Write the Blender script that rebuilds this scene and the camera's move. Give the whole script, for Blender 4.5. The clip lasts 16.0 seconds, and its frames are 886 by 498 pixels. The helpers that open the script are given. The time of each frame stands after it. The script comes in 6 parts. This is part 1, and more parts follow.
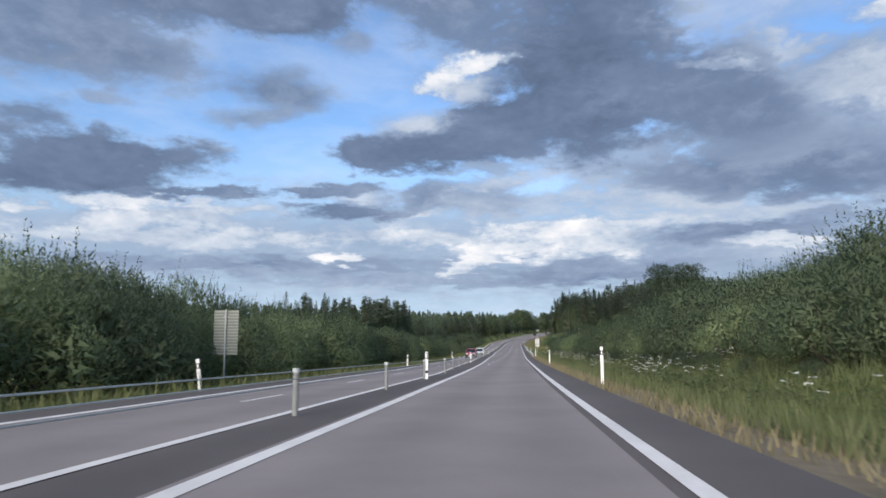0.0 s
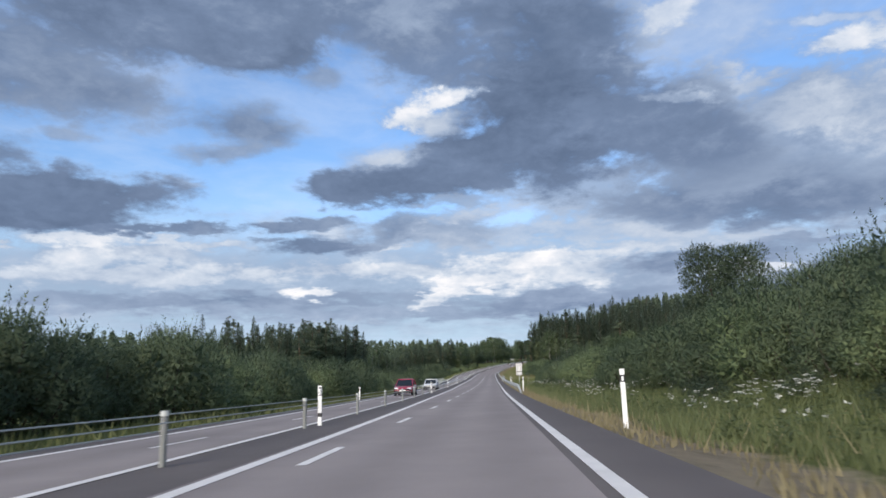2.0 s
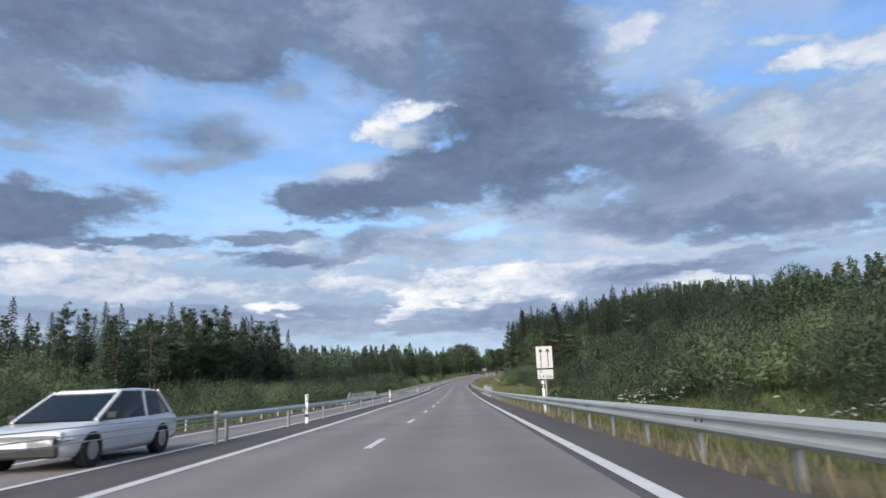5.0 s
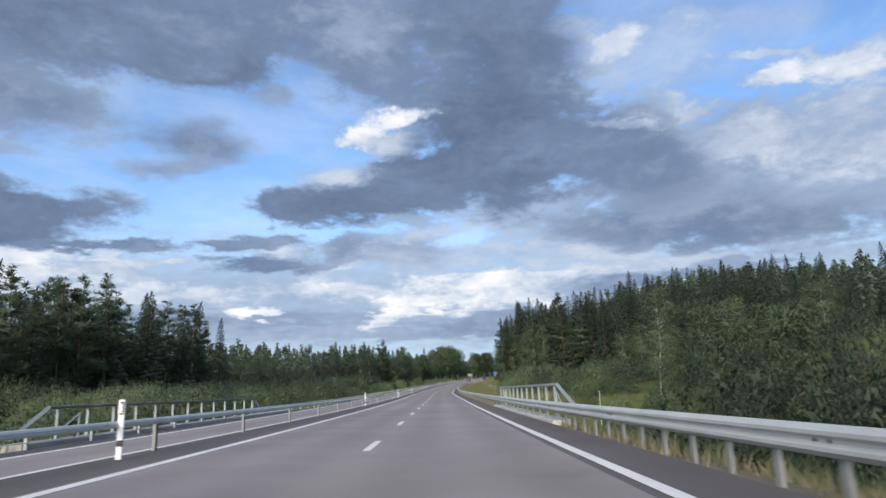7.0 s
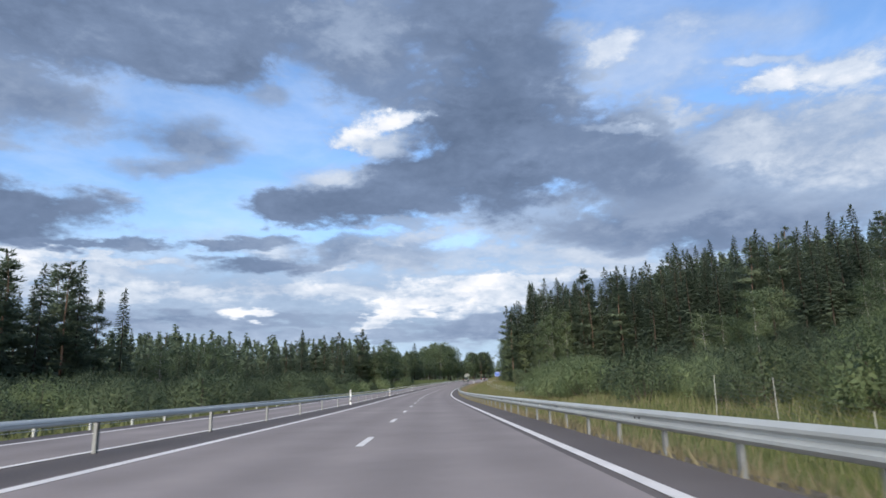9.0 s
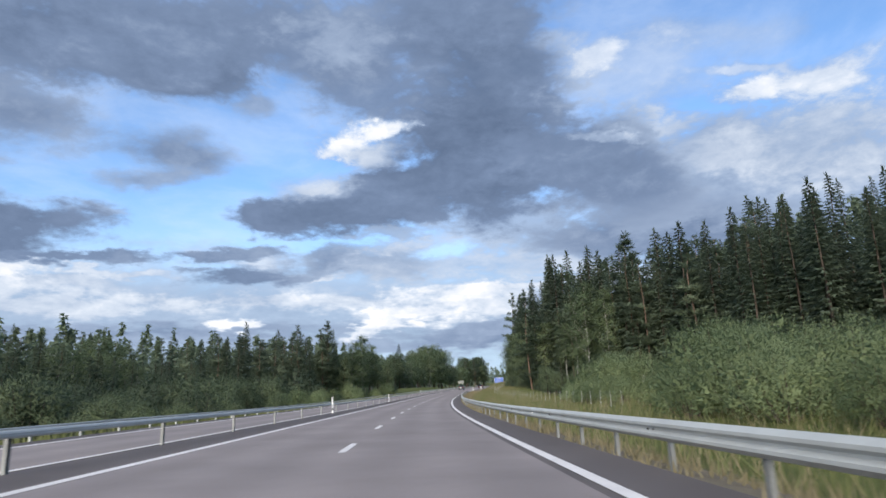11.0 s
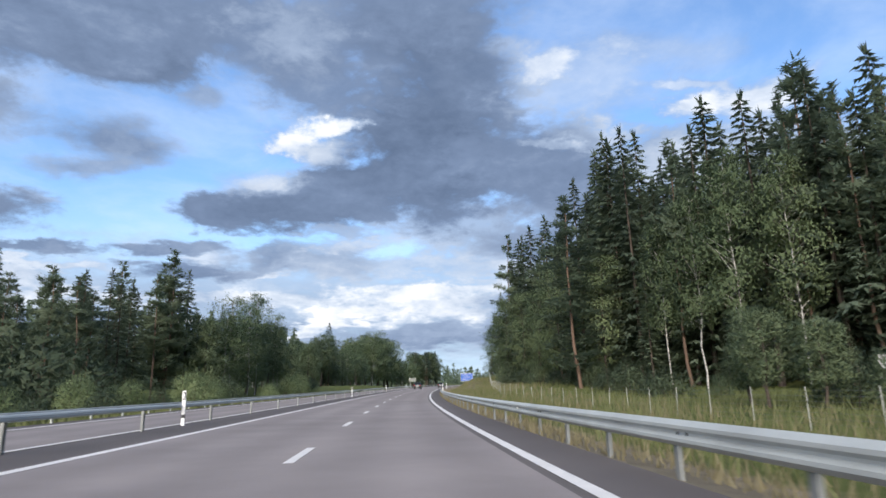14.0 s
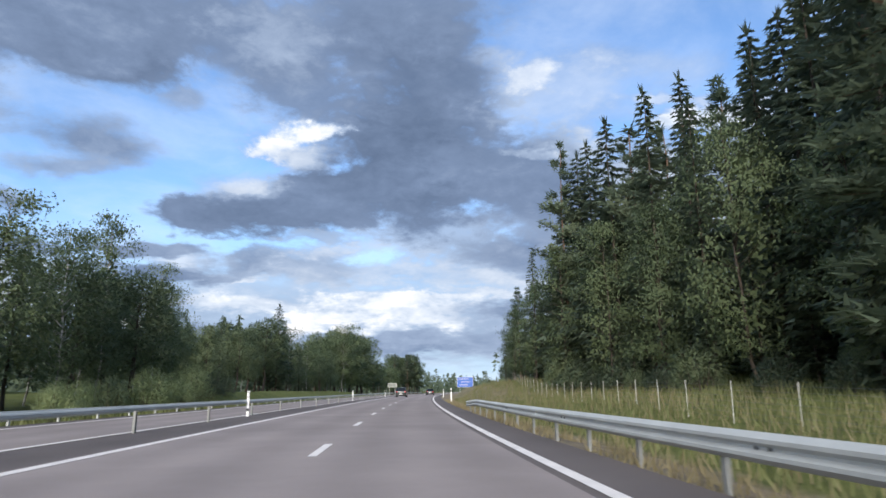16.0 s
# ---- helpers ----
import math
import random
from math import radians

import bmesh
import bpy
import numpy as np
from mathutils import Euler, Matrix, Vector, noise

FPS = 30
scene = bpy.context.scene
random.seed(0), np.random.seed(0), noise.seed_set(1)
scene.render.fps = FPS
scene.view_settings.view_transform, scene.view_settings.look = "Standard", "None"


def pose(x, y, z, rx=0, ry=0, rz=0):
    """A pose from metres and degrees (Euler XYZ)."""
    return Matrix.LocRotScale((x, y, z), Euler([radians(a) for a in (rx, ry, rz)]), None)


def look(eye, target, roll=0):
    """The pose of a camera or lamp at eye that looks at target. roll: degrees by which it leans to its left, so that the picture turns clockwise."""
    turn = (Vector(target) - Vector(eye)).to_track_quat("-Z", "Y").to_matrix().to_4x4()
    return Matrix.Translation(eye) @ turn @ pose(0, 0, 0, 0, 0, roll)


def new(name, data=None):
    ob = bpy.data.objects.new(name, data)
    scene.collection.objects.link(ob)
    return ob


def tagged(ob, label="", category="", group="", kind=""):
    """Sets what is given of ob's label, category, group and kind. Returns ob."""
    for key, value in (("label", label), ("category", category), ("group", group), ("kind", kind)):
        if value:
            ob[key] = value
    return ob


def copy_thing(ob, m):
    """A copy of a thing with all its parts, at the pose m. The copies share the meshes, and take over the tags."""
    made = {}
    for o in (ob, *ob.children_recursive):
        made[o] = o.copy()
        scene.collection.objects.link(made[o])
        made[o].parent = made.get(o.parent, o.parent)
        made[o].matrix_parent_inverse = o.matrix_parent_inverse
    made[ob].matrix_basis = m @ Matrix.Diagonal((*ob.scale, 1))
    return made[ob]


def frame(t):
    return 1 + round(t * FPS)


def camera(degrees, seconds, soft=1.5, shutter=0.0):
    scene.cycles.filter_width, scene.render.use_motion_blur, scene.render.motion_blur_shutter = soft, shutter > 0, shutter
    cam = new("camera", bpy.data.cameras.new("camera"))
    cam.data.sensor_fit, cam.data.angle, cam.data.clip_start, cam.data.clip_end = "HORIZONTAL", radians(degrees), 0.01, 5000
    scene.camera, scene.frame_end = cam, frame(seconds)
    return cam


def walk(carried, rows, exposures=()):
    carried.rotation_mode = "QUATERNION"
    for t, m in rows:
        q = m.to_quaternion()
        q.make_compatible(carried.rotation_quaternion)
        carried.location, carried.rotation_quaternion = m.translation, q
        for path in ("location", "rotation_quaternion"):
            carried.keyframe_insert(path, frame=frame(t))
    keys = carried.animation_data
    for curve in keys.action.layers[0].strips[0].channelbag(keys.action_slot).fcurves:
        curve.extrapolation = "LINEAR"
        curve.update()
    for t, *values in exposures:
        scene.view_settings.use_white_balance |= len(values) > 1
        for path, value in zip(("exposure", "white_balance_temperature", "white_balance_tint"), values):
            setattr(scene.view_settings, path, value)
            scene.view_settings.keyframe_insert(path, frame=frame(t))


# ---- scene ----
cam = camera(68.6, 16.0, soft=1.6, shutter=0.12)
# seconds, x, y, z, tilt, lean, turn
PATH = [
    (0, -1.464, 0.131, 1.052, 97.975, 0.196, 0.628),
    (0.5, -0.177, 13.111, 0.788, 98.879, 0.420, 0.248),
    (1, 1.164, 26.048, 0.522, 99.708, 0.900, -0.300),
    (1.5, 2.526, 38.946, 0.264, 100.340, 1.088, -0.936),
    (2, 3.867, 51.809, 0.021, 100.793, 1.602, -1.692),
    (2.5, 5.149, 64.642, -0.200, 101.104, 2.152, -2.378),
    (3, 6.365, 77.449, -0.399, 101.345, 2.413, -3.104),
    (3.5, 7.537, 90.231, -0.573, 101.486, 2.583, -3.547),
    (6, 13.560, 153.694, -1.144, 102.228, 1.931, -5.202),
    (6.5, 14.780, 166.296, -1.208, 102.394, 1.957, -5.645),
    (7, 16.002, 178.873, -1.248, 102.450, 1.905, -6.046),
    (7.5, 17.245, 191.427, -1.262, 102.506, 1.713, -6.329),
    (8, 18.519, 203.954, -1.252, 102.523, 1.496, -6.435),
    (10.5, 25.129, 266.218, -0.905, 103.185, 1.855, -7.253),
    (11, 26.440, 278.611, -0.792, 103.427, 2.154, -7.600),
    (11.5, 27.753, 290.988, -0.665, 103.545, 2.342, -8.134),
    (12, 29.088, 303.351, -0.518, 103.500, 2.296, -8.931),
    (12.5, 30.478, 315.698, -0.349, 103.441, 2.097, -9.843),
    (13, 31.955, 328.024, -0.156, 103.345, 1.810, -10.810),
    (13.5, 33.538, 340.323, 0.061, 103.340, 1.650, -11.653),
    (14, 35.232, 352.592, 0.301, 103.378, 1.467, -12.501),
    (14.5, 37.026, 364.830, 0.564, 103.525, 1.362, -13.292),
    (15, 38.910, 377.041, 0.849, 103.649, 1.211, -14.048),
    (15.5, 40.885, 389.227, 1.155, 103.827, 1.157, -14.339),
    (16, 42.964, 401.386, 1.483, 104.017, 0.781, -14.484),
]
walk(cam, [(t, pose(*row)) for t, *row in PATH], [(0.0, 0.60, 6620, 13), (7.0, 0.68, 6620, 13), (16.0, 0.86, 6620, 13)])

# ---------------------------------------------------------------- the road's line
KNOT_S = [-44.0, 0.0, 44.0, 88.0, 132.0, 176.0, 220.0, 264.0, 308.0, 352.0, 396.0, 440.0, 495.0, 572.0, 660.0, 770.0]
KNOT_TURN = [-3.86, -5.1, -5.93, -5.73, -6.15, -5.88, -5.96, -5.81, -6.18, -8.18, -9.94, -12.0, -13.71, -15.94, -18.55, -21.79]
KNOT_Z = [0.83, 0.0, -0.88, -1.59, -2.03, -2.3, -2.27, -2.0, -1.56, -0.82, 0.2, 1.48, 3.17, 5.47, 8.05, 11.27]
KNOT_BANK = [-0.0037, -0.0043, -0.0086, -0.0077, -0.0101, -0.0008, 0.0013, 0.0034, 0.0106, 0.0064, 0.007, 0.0038, 0.002, 0.0014, 0.001, 0.0008]


def spline(kx, ky, x):
    """Natural cubic through the knots."""
    kx, ky, x = np.array(kx, float), np.array(ky, float), np.asarray(x, float)
    n, h = len(kx), np.diff(kx)
    a, b = np.eye(n), np.zeros(n)
    for i in range(1, n - 1):
        a[i, i - 1:i + 2] = h[i - 1], 2 * (h[i - 1] + h[i]), h[i]
        b[i] = 6 * ((ky[i + 1] - ky[i]) / h[i] - (ky[i] - ky[i - 1]) / h[i - 1])
    m = np.linalg.solve(a, b)
    i = np.clip(np.searchsorted(kx, x) - 1, 0, n - 2)
    p, q = (kx[i + 1] - x) / h[i], (x - kx[i]) / h[i]
    return p * ky[i] + q * ky[i + 1] + ((p ** 3 - p) * m[i] + (q ** 3 - q) * m[i + 1]) * h[i] ** 2 / 6


STEP = 2.0
LINE_S = np.arange(-300, 3600, STEP)
inside = np.clip(LINE_S, KNOT_S[0], KNOT_S[-1])
LINE_TURN = np.radians(spline(KNOT_S, KNOT_TURN, inside))
LINE_Z = spline(KNOT_S, KNOT_Z, inside) + np.where(LINE_S > KNOT_S[-1], 0.03 * np.minimum(LINE_S - KNOT_S[-1], 500) + 0.012 * np.maximum(LINE_S - KNOT_S[-1] - 500, 0), 0) - np.where(LINE_S < KNOT_S[0], 0.017 * (LINE_S - KNOT_S[0]), 0)
LINE_X = np.concatenate([[0], np.cumsum(-np.sin((LINE_TURN[1:] + LINE_TURN[:-1]) / 2) * STEP)])
LINE_Y = np.concatenate([[0], np.cumsum(np.cos((LINE_TURN[1:] + LINE_TURN[:-1]) / 2) * STEP)])
LINE_X -= np.interp(0, LINE_S, LINE_X)
LINE_Y -= np.interp(0, LINE_S, LINE_Y)
LINE_Z -= np.interp(0, LINE_S, LINE_Z)


def at(s, off, h=0.0):
    """World point s metres along the road's right-hand edge line, off metres to its left, h above the road."""
    s = np.asarray(s, float)
    turn = np.interp(s, LINE_S, LINE_TURN)
    x = np.interp(s, LINE_S, LINE_X) - np.cos(turn) * off
    y = np.interp(s, LINE_S, LINE_Y) - np.sin(turn) * off
    z = np.interp(s, LINE_S, LINE_Z) + h + np.interp(s, KNOT_S, KNOT_BANK) * np.clip(off, -4, 16)
    return np.stack(np.broadcast_arrays(x, y, z), -1)


def heading(s):
    return math.degrees(np.interp(s, LINE_S, LINE_TURN))


def ease(x, a, b):
    t = np.clip((np.asarray(x, float) - a) / (b - a), 0, 1)
    return t * t * (3 - 2 * t)


def lane_left(s):        # the solid line towards the barrier
    return np.interp(s, [-60, 15, 36, 66, 99, 132, 176, 240, 330], [4.1, 4.1, 4.3, 4.9, 5.7, 6.35, 7.35, 7.55, 7.65])


def barrier_off(s):      # the barrier between the carriageways
    return np.interp(s, [-60, 36, 52, 79, 130, 180, 310, 400], [5.2, 5.3, 6.0, 6.7, 7.9, 8.8, 9.3, 9.6])


def far_edge(s):         # the outer edge line of the other carriageway
    return np.interp(s, [-60, 40, 110, 190, 312, 400], [9.4, 9.6, 10.6, 11.6, 14.1, 14.8])


def left_rail_off(s):
    return far_edge(s) + 1.1


def land(s, off):
    """Height of the ground above the road's level."""
    s, off = np.asarray(s, float), np.asarray(off, float)
    bridge = ease(s, 172, 200) * (1 - ease(s, 232, 256))
    # right side
    r = -off - 1.05
    verge = -0.30 * ease(r, 0.0, 2.2)
    start = 1 - ease(s, 150, 180)
    bank = start * (0.9 * ease(r, 5, 10) + 2.2 * ease(r, 8, 22) + 5 * ease(r, 18, 60))
    late = ease(s, 235, 270) * (1 - 0.75 * ease(s, 335, 365) * (1 - ease(s, 405, 450)) * (1 - ease(r, 34, 60)))
    bank_late = late * (-0.25 * ease(r, 1, 3) + 0.9 * ease(r, 5, 16) + 3.2 * ease(r, 14, 40) + 7 * ease(r, 30, 90))
    hill = 8.0 * ease(s, 335, 430) * ease(r, 34, 75)
    cut = ease(s, 455, 500) * 1.6 * ease(r, 1.5, 7) + ease(s, 402, 436) * 0.75 * ease(r, 1.5, 6.5)
    right = verge + bank + bank_late + hill + cut - bridge * 4.2 * ease(r, 0.8, 7)
    # left side
    q = off - far_edge(s) - 1.4
    left = -0.35 * ease(q, 0, 2.5) - 1.6 * ease(q, 2, 14) * ease(s, 120, 190) * (1 - ease(s, 330, 420)) - bridge * 3.0 * ease(q, 0.3, 6)
    left = left + 3.0 * ease(q, 45, 150) + ease(s, 440, 480) * 1.6 * ease(q, 2, 8) * (1 - ease(s, 560, 620))
    return np.where(off < -1.0, right, np.where(q > 0, left, -0.05))

# ---------------------------------------------------------------- light: evening sky with broken cloud, and a low veiled sun
SUN_AZ, SUN_EL = 204.0, 24.0      # degrees clockwise from +y; height
world = bpy.data.worlds.new("evening_sky")
scene.world = world
world.use_nodes = True
wt = world.node_tree
wt.nodes.clear()


class Net:
    """Short hand for building node networks."""

    def __init__(self, tree):
        self.t = tree

    def node(self, kind, **props):
        n = self.t.nodes.new(kind)
        for k, v in props.items():
            setattr(n, k, v)
        return n

    def put(self, socket, v):
        if isinstance(v, bpy.types.NodeSocket):
            self.t.links.new(v, socket)
        elif v is not None:
            socket.default_value = v

    def m(self, op, a, b=None, c=None, clamp=False):
        n = self.node("ShaderNodeMath", operation=op, use_clamp=clamp)
        for s, v in zip(n.inputs, (a, b, c)):
            self.put(s, v)
        return n.outputs[0]

    def v(self, op, a, b=None, out=0):
        n = self.node("ShaderNodeVectorMath", operation=op)
        self.put(n.inputs[0], a)
        self.put(n.inputs[1], b)
        return n.outputs[out]

    def noise(self, vec, scale, detail=4.0, rough=0.55, dist=0.0, out=0):
        n = self.node("ShaderNodeTexNoise")
        self.put(n.inputs["Vector"], vec)
        n.inputs["Scale"].default_value, n.inputs["Detail"].default_value = scale, detail
        n.inputs["Roughness"].default_value, n.inputs["Distortion"].default_value = rough, dist
        return n.outputs[out]

    def ramp(self, fac, stops):
        n = self.node("ShaderNodeValToRGB")
        el = n.color_ramp.elements
        while len(el) < len(stops):
            el.new(0.5)
        for e, (p, c) in zip(el, stops):
            e.position, e.color = p, (*c, 1) if len(c) == 3 else c
        self.put(n.inputs[0], fac)
        return n.outputs[0]

    def mix(self, fac, a, b, blend="MIX"):
        n = self.node("ShaderNodeMix", data_type="RGBA", blend_type=blend)
        for s, v in ((n.inputs[0], fac), (n.inputs[6], a), (n.inputs[7], b)):
            self.put(s, (*v, 1) if isinstance(v, tuple) and len(v) == 3 else v)
        return n.outputs[2]

    def smooth(self, x, a, b):
        n = self.node("ShaderNodeMapRange", interpolation_type="SMOOTHSTEP")
        self.put(n.inputs[0], x)
        n.inputs[1].default_value, n.inputs[2].default_value = a, b
        return n.outputs[0]


w = Net(wt)
tex = w.node("ShaderNodeTexCoord")
way = tex.outputs["Generated"]
sky = w.node("ShaderNodeTexSky", sky_type="NISHITA", sun_disc=False)
sky.sun_elevation, sky.sun_rotation = radians(SUN_EL), radians(SUN_AZ)
sky.air_density, sky.dust_density, sky.ozone_density = 1.0, 0.6, 2.0
sep = w.node("ShaderNodeSeparateXYZ")
w.put(sep.inputs[0], way)
dx, dy, dz = sep.outputs
az = w.m("MULTIPLY", w.m("ARCTAN2", dx, dy), 180 / math.pi)
el = w.m("MULTIPLY", w.m("ARCSINE", dz), 180 / math.pi)
# the cloud layer's own plane, so that the clouds crowd together towards the horizon
flat = w.m("ADD", w.m("MAXIMUM", dz, 0.0), 0.16)
layer = w.node("ShaderNodeCombineXYZ")
w.put(layer.inputs[0], w.m("DIVIDE", dx, flat))
w.put(layer.inputs[1], w.m("DIVIDE", dy, flat))
layer = layer.outputs[0]
billow = w.noise(layer, 2.4, 8.0, 0.60, 0.3)
puff = w.v("MULTIPLY", way, (1.0, 1.0, 1.9))
fine = w.noise(puff, 11.0, 8.0, 0.60, 0.25)
curl = w.noise(layer, 4.5, 6.0, 0.6, 0.0, out=1)
bend = w.v("MULTIPLY", w.v("SUBTRACT", curl, (0.5, 0.5, 0.5)), (7.0, 3.2, 0.0))
flatv = w.node("ShaderNodeCombineXYZ")
w.put(flatv.inputs[0], az)
w.put(flatv.inputs[1], el)
spot = w.node("ShaderNodeSeparateXYZ")
w.put(spot.inputs[0], w.v("ADD", flatv.outputs[0], bend))
wisp = w.noise(puff, 34.0, 6.0, 0.6, 0.3)
ragged = w.m("MULTIPLY_ADD", w.m("ADD", w.m("ADD", billow, w.m("MULTIPLY", wisp, 0.55)), w.m("MULTIPLY", fine, 1.2)), 2.2, -3.025)

# away from the road's bearing the sky goes on as broken cloud
aside = w.m("MAXIMUM", w.smooth(w.m("ABSOLUTE", w.m("SUBTRACT", az, 8.0)), 46.0, 70.0), w.smooth(el, 33.0, 45.0))
dense = w.m("MULTIPLY", w.smooth(billow, 0.42, 0.58), aside)
light = w.m("MULTIPLY_ADD", fine, -0.9, 0.86)


def cloud(a, e, wide, high, shade, covers, soft, rough, lean):
    """One body of cloud: bearing, height, half sizes in degrees, its shade from dark 0 to white 1, how much it covers, how soft and how ragged its rim is."""
    global dense, light
    here = w.node("ShaderNodeCombineXYZ")
    for socket, v in zip(here.inputs, (spot.outputs[0], spot.outputs[1], light)):
        w.put(socket, v)
    mp = w.node("ShaderNodeMapping", vector_type="TEXTURE")
    w.put(mp.inputs[0], here.outputs[0])
    mp.inputs[1].default_value, mp.inputs[2].default_value, mp.inputs[3].default_value = (a, e, 0), (0, 0, radians(lean)), (wide, high, 1e6)
    rim = w.m("SUBTRACT", w.m("MULTIPLY_ADD", ragged, rough, 1.0), w.v("LENGTH", mp.outputs[0], out=1))
    body = w.m("MULTIPLY", w.smooth(rim, -soft, soft), covers)
    light = w.m("MULTIPLY_ADD", w.m("SUBTRACT", shade, light), body, light)
    dense = w.m("MULTIPLY_ADD", w.m("SUBTRACT", 1.0, dense), body, dense)


# thin veils and the pale bank low over the horizon
cloud(-7.7, 8.0, 46.8, 3.61, 0.52, 0.80, 0.60, 0.5, -0)
cloud(26.2, 6.9, 16.9, 2.68, 0.48, 0.80, 0.60, 0.5, 0)
cloud(-22.8, 8.4, 12.7, 0.69, 0.70, 0.80, 0.50, 0.9, 2)
cloud(-4.8, 9.0, 11.6, 0.58, 0.70, 0.80, 0.60, 0.9, -0)
cloud(-16.6, 6.5, 17.8, 0.73, 0.36, 0.85, 0.50, 0.8, 1)
cloud(-25.2, 10.0, 5.9, 0.59, 0.57, 0.80, 0.60, 0.8, 2)
cloud(-1.9, 5.3, 16.0, 0.58, 0.43, 0.80, 0.60, 0.7, -1)
cloud(-26.1, 11.5, 3.5, 0.55, 0.82, 0.95, 0.40, 0.7, 1)
cloud(-19.4, 11.1, 5.0, 0.36, 0.70, 0.90, 0.50, 0.7, 0)
cloud(-28.0, 10.9, 4.4, 0.62, 0.83, 0.95, 0.40, 0.7, 2)
cloud(-33.5, 10.3, 2.5, 0.38, 0.77, 0.90, 0.40, 0.7, 6)
cloud(-27.5, 9.3, 2.8, 0.80, 0.74, 0.90, 0.50, 0.8, 4)
cloud(-9.3, 7.2, 2.0, 0.43, 0.81, 0.95, 0.40, 0.7, 0)
cloud(-4.3, 11.1, 3.4, 0.34, 0.77, 0.90, 0.40, 0.7, 2)
cloud(10.8, 11.7, 21.2, 0.99, 0.68, 0.80, 0.60, 0.7, -3)
cloud(11.2, 8.7, 8.5, 1.48, 0.79, 0.95, 0.50, 0.7, 1)
cloud(10.2, 9.4, 5.5, 0.74, 0.88, 0.95, 0.50, 0.7, 1)
cloud(5.1, 7.8, 4.0, 0.69, 0.85, 0.95, 0.50, 0.7, 4)
cloud(15.2, 9.8, 5.4, 0.44, 0.79, 0.90, 0.50, 0.7, 2)
cloud(12.0, 5.7, 7.4, 0.73, 0.30, 0.90, 0.50, 0.6, 1)
cloud(2.1, 6.6, 2.9, 0.64, 0.88, 1.00, 0.35, 0.7, 13)
cloud(23.9, 8.7, 8.0, 0.82, 0.30, 0.90, 0.45, 0.6, 1)
cloud(11.5, 6.3, 9.1, 0.63, 0.36, 0.85, 0.50, 0.7, 1)
cloud(28.3, 7.6, 3.5, 0.39, 0.74, 0.80, 0.50, 0.7, -5)
cloud(24.4, 10.1, 6.7, 0.63, 0.65, 0.70, 0.60, 0.7, -1)
# the broad grey sheet
cloud(14.1, 15.8, 8.6, 2.70, 0.56, 0.85, 0.50, 0.8, -8)
cloud(17.9, 12.4, 6.4, 1.46, 0.59, 0.75, 0.50, 0.8, -4)
cloud(33.1, 16.2, 16.6, 5.30, 0.43, 0.95, 0.50, 0.6, -13)
cloud(39.5, 18.9, 8.5, 3.28, 0.57, 0.95, 0.50, 0.6, -3)
cloud(29.8, 21.6, 4.0, 1.33, 0.77, 0.85, 0.50, 0.9, -10)
cloud(32.2, 19.1, 3.0, 1.54, 0.74, 0.85, 0.60, 0.8, -10)
cloud(35.8, 23.2, 3.9, 1.08, 0.81, 0.95, 0.40, 0.7, 3)
cloud(41.4, 23.0, 4.0, 1.57, 0.75, 0.95, 0.50, 0.7, -4)
cloud(32.5, 20.3, 5.2, 2.42, 0.57, 0.90, 0.50, 0.6, -4)
cloud(28.8, 13.2, 11.4, 1.93, 0.28, 0.95, 0.50, 0.6, -7)
cloud(28.7, 12.5, 11.8, 1.48, 0.28, 0.90, 0.50, 0.6, -5)
cloud(32.2, 9.5, 3.3, 0.34, 0.34, 0.80, 0.50, 0.7, -3)
cloud(24.0, 16.1, 7.1, 1.89, 0.38, 0.80, 0.60, 0.7, -12)
# bright heap against the dark body
cloud(2.4, 21.4, 2.9, 1.36, 0.68, 0.95, 0.50, 0.6, -0)
# the dark body ahead and its foot
cloud(11.9, 22.3, 8.4, 6.25, 0.11, 1.00, 0.30, 0.5, -4)
cloud(6.5, 19.4, 7.3, 2.36, 0.16, 1.00, 0.30, 0.6, 4)
cloud(21.5, 20.5, 8.4, 4.00, 0.22, 0.97, 0.38, 0.6, -19)
cloud(13.4, 28.1, 7.0, 5.03, 0.14, 0.97, 0.38, 0.6, -5)
cloud(1.9, 27.2, 5.9, 2.56, 0.24, 0.92, 0.40, 0.7, -8)
cloud(0.2, 17.1, 7.7, 2.17, 0.18, 1.00, 0.30, 0.6, -0)
cloud(-5.6, 16.6, 4.2, 1.46, 0.16, 1.00, 0.30, 0.6, 5)
cloud(-0.3, 22.6, 3.4, 1.30, 0.88, 1.00, 0.40, 0.8, 13)
cloud(-2.2, 21.7, 1.8, 0.67, 0.86, 0.90, 0.50, 1.0, 1)
cloud(3.2, 23.7, 2.2, 0.53, 0.83, 0.90, 0.50, 0.8, 11)
cloud(1.8, 21.7, 2.9, 0.97, 0.65, 0.80, 0.60, 0.8, 8)
cloud(-4.4, 18.7, 3.1, 0.97, 0.75, 0.75, 0.70, 0.5, 5)
cloud(7.4, 28.9, 2.5, 0.37, 0.54, 0.70, 0.60, 0.8, -2)
cloud(22.5, 22.4, 3.7, 0.32, 0.57, 0.60, 0.80, 1.3, -12)
cloud(3.3, 14.8, 3.6, 0.60, 0.45, 0.80, 0.50, 0.7, -1)
